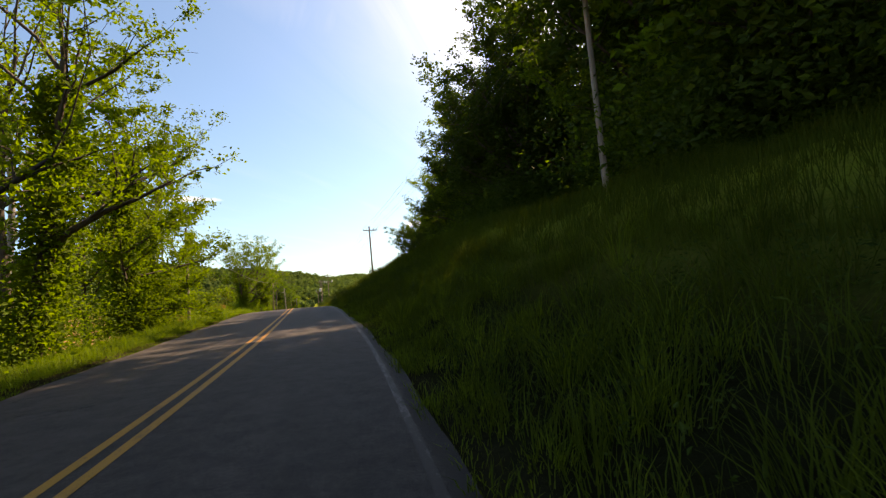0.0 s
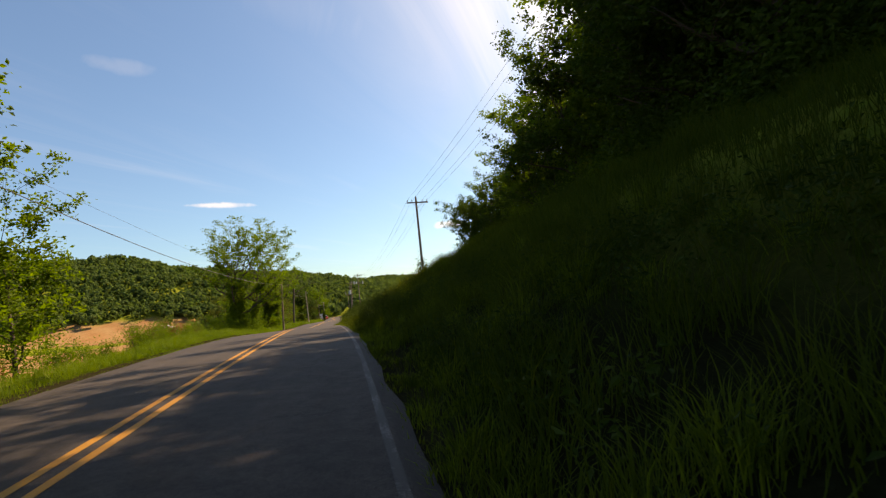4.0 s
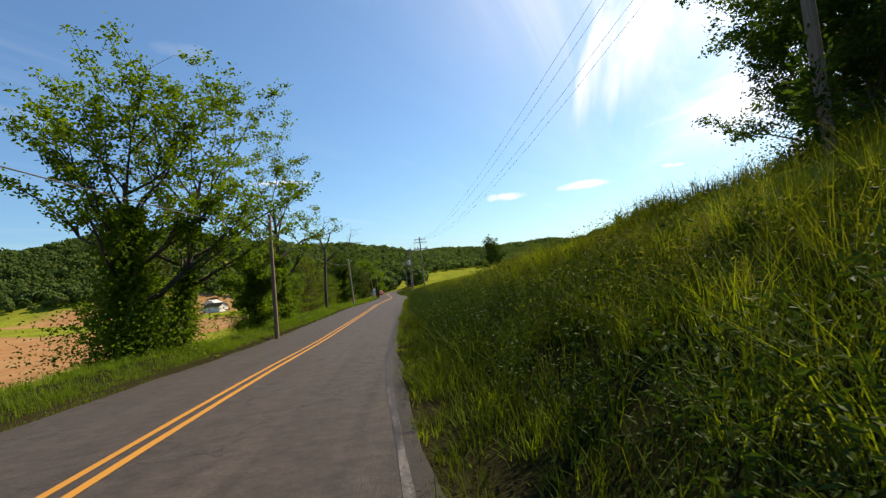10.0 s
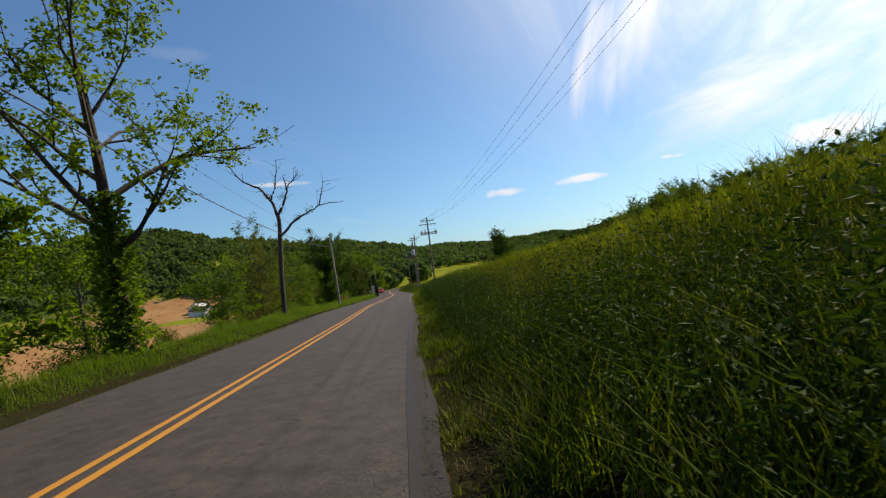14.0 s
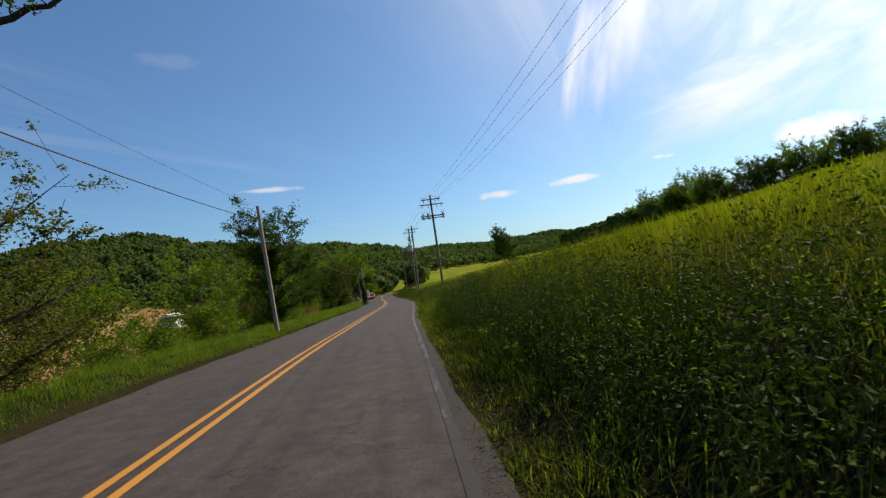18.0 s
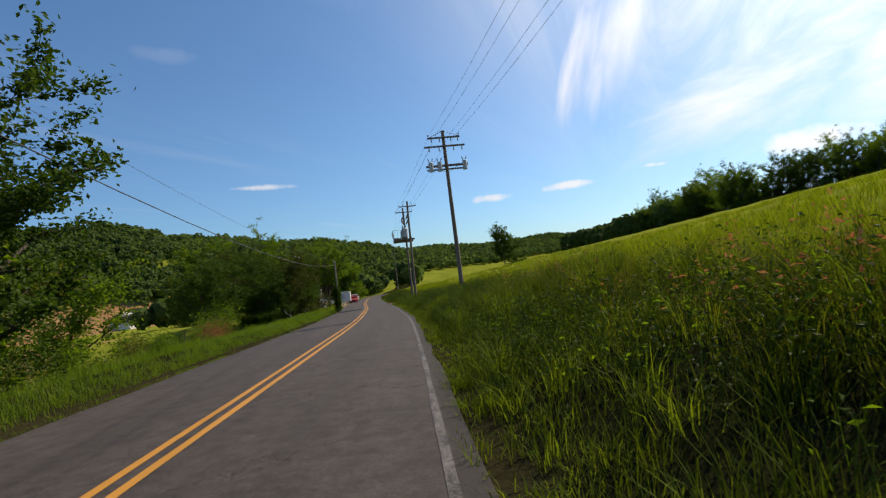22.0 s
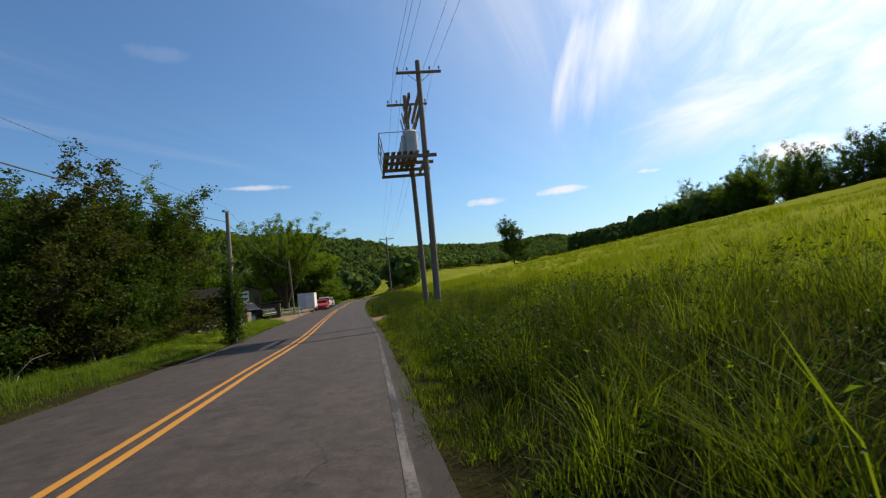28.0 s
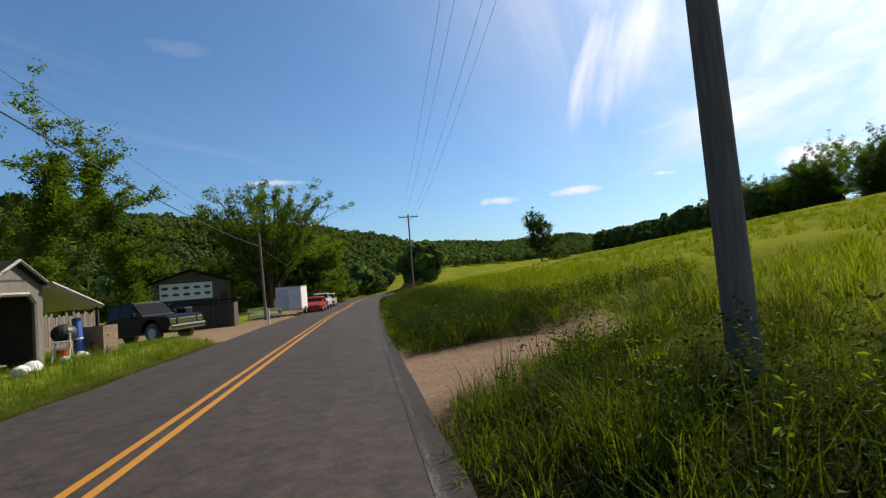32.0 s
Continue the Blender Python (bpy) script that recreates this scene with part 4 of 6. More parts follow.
def tree(name, place, label, height, trunk_r, spread, leaves, size, leaf_mat_, seed, bark_mat=None, scatter=0.21, ivy=0, rz=0.0, category="tree", group="", low=0, wrap=1.0, **kw):
    """A tapered trunk with limbs, and a loose crown of small leaves; ivy: leaves climbing the trunk."""
    lines, twigs, owner = grow(seed, height, trunk_r, spread, **kw)
    t = thing(name, place, label, category, group, rz=rz)
    part("trunk", tube_mesh("trunk", lines[:1], bark_mat or bark, 9), None, t)
    for k in range(owner.max() + 1):
        part("limb", tube_mesh("limb", [lines[q] for q in np.where(owner == k)[0]], bark_mat or bark, 4), None, t)
    r = np.random.default_rng(seed + 99)
    if leaves:
        part("crown", leaf_mesh("crown", clumps(twigs, int(leaves * 1.15), scatter, size, r), size * 1.25, leaf_mat_, seed), None, t)
    if ivy:
        n_ = int(2600 * (1 + 3 * (wrap - 1)))
        zz = r.uniform(0, ivy, n_)
        a = r.uniform(0, 6.283, n_)
        rad = trunk_r + np.abs(r.normal(0.12, 0.22 * wrap, n_)) * (1.3 - 0.8 * zz / ivy)
        tr = lines[0][0]
        cx, cy = np.interp(zz, tr[:, 2], tr[:, 0]), np.interp(zz, tr[:, 2], tr[:, 1])
        part("ivy", leaf_mesh("ivy", np.stack([cx + rad * np.cos(a), cy + rad * np.sin(a), zz], 1), 0.2, leaf_mid, seed + 5), None, t, "bright green ivy climbing the trunk")
    if low:
        low = int(low * 2.2)
        c = r.normal(0, 1, (low, 3)) * [spread * 0.28, spread * 0.28, 0.8] + [0, 0, 1.1]
        c[:, 2] = np.abs(c[:, 2])
        part("undergrowth", leaf_mesh("undergrowth", c, size * 0.9, leaf_mat_, seed + 6), None, t)
    return t


def shrub(place, label, radius, height, leaves, size, mat, seed, name="shrub"):
    """Several thin stems from the ground with leaves all along them."""
    r = np.random.default_rng(seed)
    lines, c = [], []
    for i in range(7):
        a, f = r.uniform(0, 6.283), r.uniform(0.2, 1)
        tip = np.array([math.cos(a) * radius * f, math.sin(a) * radius * f, height * r.uniform(0.6, 1.05)])
        u = np.linspace(0, 1, 6)[:, None]
        pts = np.array([0, 0, -0.1]) + tip * np.concatenate([u ** 1.3, u ** 1.3, u ** 0.8], 1) + r.normal(0, 0.05, (6, 3))
        lines.append((pts, np.linspace(0.025, 0.006, 6)))
        c.append(pts[2:])
    c = np.concatenate(c)
    t = thing(name, place, label, "shrub")
    for ln in lines:
        part("stem", tube_mesh("stem", [ln], bark, 4), None, t)
    cc = c[r.integers(0, len(c), leaves)] + r.normal(0, radius * 0.2, (leaves, 3))
    cc[:, 2] = np.abs(cc[:, 2])
    part("foliage", leaf_mesh("foliage", cc, size, mat, seed), None, t)
    return t


def spot(s, d, lift=0.0):
    x, y = road_xy(s, d)
    return float(x), float(y), float(land(np.array([x]), np.array([y]))[0]) + lift


def ground_at(x, y, lift=0.0):
    return x, y, float(land(np.array([x]), np.array([y]))[0]) + lift


# left side, from the start on: tall trees hung with vines
tree("tree", spot(19, -7.4), "tall roadside tree with a vine-hung trunk and thin spring leaves", 17, 0.34, 4.2, 7000, 0.14, leaf_light, 21, limbs=11, first=0.3, ivy=10, wrap=1.9, low=1800)
tree("tree", spot(29, -7.4), "leafy young roadside tree in bright spring green", 15.5, 0.2, 3.6, 19000, 0.14, leaf_light, 22, limbs=14, first=0.1, ivy=10, wrap=2.4, low=2600)
tree("tree", spot(35, -8.4), "leafy young roadside tree with low branches", 13, 0.16, 3.6, 15000, 0.14, leaf_light, 23, limbs=14, first=0.1, ivy=7, wrap=2.2, low=2600)
tree("tree", spot(41.5, -9.4), "slender roadside tree with small bright leaves", 11.5, 0.13, 3.2, 10000, 0.14, leaf_light, 24, limbs=11, first=0.12, low=1800)
tree("tree", spot(47, -9.0), "small roadside tree at the end of the thicket", 8, 0.1, 2.6, 7000, 0.13, leaf_light, 28, limbs=10, first=0.12, low=1200)
tree("tree", spot(25, -11), "tall tree behind the roadside thicket, thinly leaved", 21, 0.28, 5.5, 7000, 0.17, leaf_mid, 25, limbs=11, first=0.3, low=1500)
tree("tree", spot(12, -8.4), "tall vine-hung roadside tree in full leaf", 16, 0.32, 5.5, 13000, 0.16, leaf_light, 26, limbs=12, first=0.15, ivy=7, low=1800)
tree("tree", spot(30, -14), "bare-topped tree behind the thicket", 21, 0.28, 6.0, 500, 0.14, leaf_light, 27, bark_mat=bark_pale, limbs=13, first=0.45)
tree("tree", spot(38, -13), "thicket tree in spring leaf", 12, 0.2, 3.6, 9000, 0.16, leaf_mid, 29, limbs=12, first=0.1, low=1500)
tree("tree", spot(4, -9), "leafy roadside tree in the thicket", 13, 0.22, 4.5, 9000, 0.16, leaf_mid, 30, limbs=12, first=0.12, low=1800)
# the group by the middle pole
tree("tree", ground_at(-31.0, 80.3), "roadside tree with ivy low on its dark trunk", 12.0, 0.2, 4.4, 9000, 0.13, leaf_mid, 131, limbs=12, first=0.35, lean=(0.07, 0.05), ivy=3.5)
tree("tree", ground_at(-32.0, 78.9), "broad roadside tree with ivy on its trunk and thin spring leaves", 11.8, 0.3, 5.2, 12000, 0.15, leaf_mid, 31, limbs=13, first=0.3, ivy=6.5, wrap=2.2, low=2600)
tree("tree", ground_at(-34.8, 96.7), "tall roadside tree with an ivied trunk and sparse leaves", 13.0, 0.28, 4.8, 8000, 0.14, leaf_mid, 33, limbs=11, first=0.36, ivy=5.0)
tree("tree", ground_at(-33.9, 91.3), "ivy-smothered stump of a tree", 5.6, 0.28, 1.5, 8000, 0.14, leaf_mid, 34, limbs=9, first=0.2, ivy=5)
DT = thing("dead_tree", ground_at(-38.84, 114.0), "bare dead tree with forked limbs and a few tufts of ivy", "tree", rz=9.6)
rd_ = np.random.default_rng(35)
DEAD_LIMBS = (((0.0, -0.3), (0.05, 2.5), (0.22, 5.0), (0.3, 6.1), (0.26, 6.7)), ((0.28, 6.4), (-0.03, 7.7), (-0.75, 8.6), (-1.83, 9.2), (-2.53, 10.3)), ((-0.03, 7.7), (0.34, 8.8), (0.54, 10.4)),
         ((0.26, 6.7), (0.68, 7.5), (0.96, 8.4), (0.89, 9.2)), ((0.96, 8.4), (1.5, 8.9), (2.0, 9.4)), ((0.28, 5.2), (1.26, 6.1), (2.15, 6.6), (3.03, 7.1), (4.7, 7.2)), ((3.03, 7.1), (3.25, 7.9), (3.46, 8.6)))
for q, (ln, r0, r1) in enumerate(zip(DEAD_LIMBS, (0.17, 0.11, 0.07, 0.1, 0.05, 0.1, 0.05), (0.13, 0.025, 0.02, 0.03, 0.012, 0.015, 0.012))):
    p = np.array([(u, 0.12 * (i + 1) * math.sin(2.2 * q + 0.9 * i) * (q > 0), z) for i, (u, z) in enumerate(ln)])
    f = np.linspace(0, len(ln) - 1, 3 * len(ln))
    p = np.stack([np.interp(f, np.arange(len(ln)), p[:, c]) for c in range(3)], 1) + rd_.normal(0, 0.025, (len(f), 3)) * (q > 0)
    part("trunk" if q == 0 else "limb", tube_mesh("limb", [(p, np.linspace(r0, r1, len(p)))], bark, 8), None, DT)
    if q == 0:
        continue
    for k in range(7):
        o = p[int(len(p) * (0.35 + 0.09 * k))]
        a = rd_.normal(0, 1, 3) * [0.8, 0.8, 0.3] + [0.35 * np.sign(p[-1, 0]), 0, 0.35]
        ln_ = rd_.uniform(0.5, 1.3)
        tw = o + np.outer(np.linspace(0, 1, 5), a / np.linalg.norm(a) * ln_) + rd_.normal(0, 0.04, (5, 3)) * np.linspace(0, 1, 5)[:, None]
        part("twig", tube_mesh("twig", [(tw, np.linspace(0.016, 0.006, 5))], bark, 4), None, DT)
tufts_ = np.concatenate([rd_.normal(0, 0.14, (60, 3)) + c for c in ((0.5, 0.1, 7.1), (1.5, 0.1, 6.4), (0.7, 0, 7.9), (-0.3, 0, 8.0), (2.4, 0, 6.8))])
part("ivy", leaf_mesh("ivy", tufts_, 0.1, leaf_dark, 36), None, DT, "small dark tufts of ivy")
tree("tree", ground_at(-42.3, 117.5), "thin-leaved small tree with many stems", 7.8, 0.12, 2.8, 6500, 0.09, leaf_olive, 36, limbs=11, first=0.12, low=2500)
tree("tree", ground_at(-47.6, 142.3), "bushy roadside tree wrapped in vines", 9.3, 0.22, 2.7, 17000, 0.13, leaf_dark, 37, limbs=13, first=0.2, ivy=6, wrap=1.6, low=2200)
for i, (s, d) in enumerate(((89, -9), (94, -11), (106, -9), (121, -9.5), (127, -9), (133, -10.5), (140, -9), (152, -9), (158, -10.5))):
    tree("tree", spot(s, d), "slender hedgerow tree with spring leaves", 4.6 + (i * 37 % 5) * 0.45, 0.1, 2.4, 4200, 0.13, (leaf_mid, leaf_olive, leaf_light)[i % 3], 40 + i, limbs=10, first=0.12, low=1500)
# thick clump before the yard
for i, (s, d, h) in enumerate(((188, -15.5, 7.5), (192, -14.5, 8.5), (196, -16, 9), (201, -17, 10), (206, -16, 9), (211, -14.5, 8))):
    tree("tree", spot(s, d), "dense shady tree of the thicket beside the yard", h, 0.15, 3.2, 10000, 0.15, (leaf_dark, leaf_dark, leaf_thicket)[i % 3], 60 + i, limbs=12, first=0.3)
for i, (s, d, h) in enumerate(((193.5, -10.5, 6.3), (196.5, -9.0, 7.2), (199.5, -8.2, 6.8), (202.5, -8.6, 7.8), (205.0, -8.4, 6.8), (198, -13, 8.2), (203, -12.5, 8.4), (207.5, -10.0, 6))):
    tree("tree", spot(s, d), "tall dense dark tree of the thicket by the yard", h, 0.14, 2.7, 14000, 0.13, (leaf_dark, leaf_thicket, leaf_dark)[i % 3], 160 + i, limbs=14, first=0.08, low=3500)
shrub(spot(88.5, -8.2), "dry reddish-brown bush at the edge of the field", 1.0, 1.5, 900, 0.1, leaf_red, 701)
shrub(spot(136, -9.5), "dense green bush below the verge", 1.6, 2.4, 4200, 0.12, leaf_mid, 702)
for q, (sq, dq, rq, hq) in enumerate(((57, -8.2, 1.1, 1.5), (59.5, -8.6, 1.3, 1.9), (62, -8.0, 1.2, 1.6), (64.5, -8.8, 1.4, 2.1), (67.5, -8.3, 1.2, 1.7), (72, -8.4, 1.3, 2.0), (74.5, -8.8, 1.2, 1.8))):
    shrub(spot(sq, dq), "leafy green bush between the verge and the ploughed field", rq, hq, 3600, 0.085, (leaf_mid, leaf_olive)[q % 2], 710 + q)
# shrubs along the left verge
for i in range(44):
    r = np.random.default_rng(300 + i)
    s = 44 + i * 3.4 + r.uniform(-1, 1)
    d = -7.4 - r.uniform(0, 3.0)
    if s > 176 or (s < 130 and i % 2):
        continue
    shrub(spot(s, d), "tangled hedgerow shrub on the slope below the verge", r.uniform(0.7, 1.3) * (1.35 if s > 125 else 1), r.uniform(0.8, 1.9) * (1.25 if s > 125 else 1), 3200, 0.09, (leaf_mid, leaf_olive, leaf_light, leaf_red)[int(r.integers(0, 3)) if i % 6 else 3], 300 + i)

# woods on the bank: a few trees built, then set again and again
KINDS = []
for i in range(6):
    r = np.random.default_rng(500 + i)
    KINDS.append(tree("woodland_tree", spot((-4, 7.5, 19, 34, 42, 53.5)[i], (17, 17.5, 19.5, 23.5, 22.5, 24)[i]), "tall dark woodland tree on top of the bank", r.uniform(12, 15), r.uniform(0.15, 0.24), r.uniform(4.4, 5.2), 13000, 0.2, (leaf_dark, leaf_dark, leaf_mid)[i % 3], 500 + i, limbs=13, first=0.1 if i % 2 else 0.25, group="woods on the bank", low=4000))
for i in range(62):
    r = np.random.default_rng(600 + i)
    s, d = -8 + i * 1.5 + r.uniform(-1, 1), r.uniform(16, 19) if i % 3 else r.uniform(20, 34)
    d += float(np.interp(s, [10, 30, 62], [0, 3.0, 4.4]))
    x, y, z = spot(s, d)
    k = r.uniform(0.8, 1.15) * np.interp(s, [0, 22, 34, 44, 58, 70], [1.6, 1.55, 1.35, 1.15, 0.88, 0.65])
    if (s > 62 and d < 18) or (22 < s < 31 and d < 25):
        continue
    copy_thing(KINDS[int(r.integers(0, 6))], pose(x, y, z, 0, 0, r.uniform(0, 360)) @ Matrix.Diagonal((k, k, k, 1)))

for i, (x, y, k, turn) in enumerate(((3.2, 88.0, 0.62, 0), (9.0, 90.5, 0.9, 250), (8.0, 97.0, 0.85, 60), (13.0, 89.0, 1.0, 310))):
    copy_thing(KINDS[(0, 3, 4, 5)[i]], pose(*ground_at(x, y), 0, 0, turn) @ Matrix.Diagonal((k, k, k, 1)))

for i in range(18):
    r = np.random.default_rng(690 + i)
    x, y, z = spot(4 + 2.6 * i + r.uniform(-1, 1), r.uniform(27, 37))
    k = r.uniform(0.8, 1.0)
    copy_thing(KINDS[i % 6], pose(x, y, z, 0, 0, r.uniform(0, 360)) @ Matrix.Diagonal((k, k, k, 1)))


def far_woods(name, places, label, seed, h0, h1, mat, cards=46):
    """Distant trees: uneven crowns made of many overlapping leaf masses, joined."""
    r = np.random.default_rng(seed)
    n = len(places)
    H = r.uniform(h0, h1, n)
    R_ = H * r.uniform(0.3, 0.45, n)
    v = r.normal(size=(n, cards, 3))
    v /= np.linalg.norm(v, axis=2)[..., None]
    v *= r.uniform(0.55, 1.12, (n, cards, 1))
    c = places[:, None, :] + np.concatenate([v[..., :2] * R_[:, None, None], (0.58 + 0.42 * v[..., 2:]) * H[:, None, None]], 2)
    nrm = v + r.normal(0, 0.35, v.shape)
    nrm /= np.linalg.norm(nrm, axis=2)[..., None]
    a = np.cross(nrm, r.normal(size=v.shape))
    a /= np.linalg.norm(a, axis=2)[..., None]
    b_ = np.cross(nrm, a)
    S_ = (R_[:, None, None] * r.uniform(0.3, 0.52, (n, cards, 1)))
    corners = []
    for k in range(5):
        t = k * 2 * np.pi / 5
        corners.append(c + S_ * (math.cos(t) * a + math.sin(t) * b_) * r.uniform(0.6, 1.2, (n, cards, 1)) - nrm * S_ * 0.3)
    V = np.stack([c + nrm * S_ * 0.25] + corners, 2).reshape(-1, 3)
    base = np.arange(n * cards)[:, None] * 6
    F = np.concatenate([base + [0, 1 + k, 1 + (k + 1) % 5] for k in range(5)], 1).ravel()
    return tagged(new(name, array_mesh(name, V, F, np.full(n * cards * 5, 3), mat)), label, "woods", kind="stuff")


def scatter(n, seed, x0, x1, y0, y1, ok):
    r = np.random.default_rng(seed)
    x, y = r.uniform(x0, x1, n), r.uniform(y0, y1, n)
    s, d = road_sd(x, y)
    m = ok(s, d, x, y)
    x, y = x[m], y[m]
    return np.stack([x, y, land(x, y)], 1)


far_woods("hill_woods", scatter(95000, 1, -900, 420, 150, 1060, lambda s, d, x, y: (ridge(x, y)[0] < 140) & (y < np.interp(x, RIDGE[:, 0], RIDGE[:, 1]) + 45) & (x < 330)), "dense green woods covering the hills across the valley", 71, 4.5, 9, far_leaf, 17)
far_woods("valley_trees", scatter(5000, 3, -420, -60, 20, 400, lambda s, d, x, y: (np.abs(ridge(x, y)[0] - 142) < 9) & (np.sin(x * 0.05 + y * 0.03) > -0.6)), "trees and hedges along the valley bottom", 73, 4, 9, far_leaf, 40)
EDGE = np.array([(190, 120), (150, 200), (105, 280), (66, 363), (45, 450), (30, 560), (10, 640)])
ey = EDGE[:, 1]
far_woods("field_edge_woods", scatter(900, 6, 60, 300, 120, 420, lambda s, d, x, y: (x > np.interp(y, ey, EDGE[:, 0])) & (x < np.interp(y, ey, EDGE[:, 0]) + 26)), "low bushes along the top of the hayfield", 76, 4, 9, edge_leaf, 150)
far_woods("field_edge_woods", scatter(2600, 4, 0, 300, 420, 640, lambda s, d, x, y: (x > np.interp(y, ey, EDGE[:, 0])) & (x < np.interp(y, ey, EDGE[:, 0]) + 26)), "line of dark woods along the far end of the hayfield", 74, 8, 19, edge_leaf, 200)
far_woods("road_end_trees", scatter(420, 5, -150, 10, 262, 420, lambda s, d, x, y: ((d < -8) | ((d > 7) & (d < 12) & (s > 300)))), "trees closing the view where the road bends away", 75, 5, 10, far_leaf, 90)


# single trees standing along the top of the hayfield
for i in range(66):
    r = np.random.default_rng(800 + i)
    y = 275 + 3.0 * i + r.uniform(-3, 3)
    x = float(np.interp(y, ey, EDGE[:, 0])) + r.uniform(1, 18)
    k = np.interp(y, [270, 330, 400, 470], [0.8, 1.3, 1.55, 1.4]) * r.uniform(0.75, 1.2)
    copy_thing(KINDS[i % 6], pose(*ground_at(x, y), 0, 0, r.uniform(0, 360)) @ Matrix.Diagonal((k, k, k, 1)))

# ---- utility poles and lines ----
def pole(place, height, r0, label, mat=pole_wood, lean=(0, 0), name="utility_pole"):
    t = thing(name, place, label, "utility pole")
    part("shaft", rod((0, 0, -1.4), (lean[0], lean[1], height), r0, r0 * 0.68, 14), mat, t)
    return t


def crossarm(t, z, half, az, at_=(0, 0), brace=True, pins=(-0.92, -0.5, 0.5, 0.92), thick=0.055):
    """A timber arm bolted to the pole, with braces and pin insulators."""
    m = Matrix.Translation((at_[0], at_[1], z)) @ Matrix.Rotation(radians(az), 4, "Z") @ Matrix.Translation((0, -0.16, 0))
    bm = box(-half, half, -thick, thick, -thick * 1.1, thick * 1.1, 0.008)
    bm.transform(m)
    arm = part("crossarm", bm, pole_wood, t)
    if brace:
        for sgn in (-1, 1):
            bm = rod((sgn * half * 0.55, -0.01, -0.04), (0, 0.06, -0.55), 0.018, n=6)
            bm.transform(m)
            part("brace", bm, steel, t)
    for f in pins:
        bm = rod((f * half, 0, 0.05), (f * half, 0, 0.16), 0.012, n=6)
        for z0, z1, ra, rb in ((0.15, 0.2, 0.055, 0.05), (0.2, 0.25, 0.04, 0.04), (0.25, 0.29, 0.05, 0.025)):
            rod((f * half, 0, z0), (f * half, 0, z1), ra, rb, 10, bm)
        bm.transform(m)
        part("insulator", bm, ceramic, arm)
    return m


def wire(points, sag, r, label, mat=cable_mat, name="overhead_wire"):
    """One wire hung through the given points, span by span."""
    t = thing(name, (0, 0, 0), label, "cable")
    for a, b_ in zip(points[:-1], points[1:]):
        a, b_ = np.array(a), np.array(b_)
        u = np.linspace(0, 1, 15)[:, None]
        p = a + (b_ - a) * u
        p[:, 2] -= 4 * sag * (np.linalg.norm(b_ - a) / 50) ** 2 * (u * (1 - u))[:, 0]
        part("span", tube_mesh("span", [(p, np.full(15, r))], mat, 5), None, t)
    return t


ARM_AZ = 15.0
P0 = pole(ground_at(7.2, 20.2), 11, 0.15, "weathered wooden utility pole among the trees on the bank", pole_pale)
m = crossarm(P0, 10.2, 1.1, ARM_AZ)
P1 = pole((-10.1, 72.3, 3.55), 8.5, 0.14, "tall wooden utility pole with one crossarm on the bank", lean=(-0.1, 0))
crossarm(P1, 7.95, 1.05, ARM_AZ)
bm = rod((-0.1, 0, 8.4), (-0.1, 0, 8.6), 0.05, 0.03, 8)
part("insulator", bm, ceramic, P1)
part("ivy", leaf_mesh("ivy", np.random.default_rng(5).normal(0, 1, (900, 3)) * [0.22, 0.22, 0.6] + [-0.1, 0, 1.2], 0.14, leaf_dark, 5), None, P1, "dark ivy round the foot")

P3 = pole(ground_at(-39.06, 168.5, 0.42), 11.6, 0.17, "tall wooden utility pole with three crossarms and switchgear", lean=(-0.12, 0))
crossarm(P3, 11.05, 1.2, ARM_AZ, (-0.12, 0), brace=False, pins=(-0.95, 0.95))
crossarm(P3, 10.4, 1.5, ARM_AZ, (-0.11, 0), brace=False, pins=())
crossarm(P3, 8.95, 1.55, ARM_AZ, (-0.09, 0), pins=(), thick=0.07)
crossarm(P3, 8.68, 1.5, ARM_AZ, (-0.09, 0), brace=False, pins=(), thick=0.05)
ca, sa = math.cos(radians(ARM_AZ)), math.sin(radians(ARM_AZ))


def arm_pt(u, z, out=-0.16):
    return (-0.1 + ca * u - sa * out, sa * u + ca * out, z)


for u in (-1.1, 1.1):
    part("brace", rod(arm_pt(u, 11.1), (-0.12, 0, 11.6), 0.02, n=6), steel, P3)
for u in (-0.95, -0.35, 0.5, 1.0):
    part("insulator", rod(arm_pt(u, 11.0, -0.24), arm_pt(u, 10.72, -0.24), 0.03, 0.045, 8), ceramic, P3)
    part("insulator", rod(arm_pt(u * 1.25, 10.34, -0.24), arm_pt(u * 1.25, 10.02, -0.24), 0.03, 0.045, 8), ceramic, P3)
for u in (-1.2, -0.55, 1.3):
    x, y, z = arm_pt(u, 8.72, -0.34)
    tank = part("switch_tank", rod((x, y, z - 0.2), (x, y, z + 0.42), 0.17, n=14), tank_grey, P3, "grey cylindrical switch tank")
    part("lid", rod((x, y, z + 0.42), (x, y, z + 0.48), 0.18, 0.13, 14), tank_grey, tank)
    for k in (-0.1, 0.1):
        bm = rod((x + k, y, z + 0.46), (x + k * 1.7, y, z + 0.8), 0.03, 0.022, 8)
        for q in range(4):
            zz = z + 0.52 + 0.07 * q
            rod((x + k * (1 + 0.2 * q), y, zz), (x + k * (1 + 0.2 * q), y, zz + 0.025), 0.055, 0.04, 8, bm)
        part("bushing", bm, ceramic, tank)

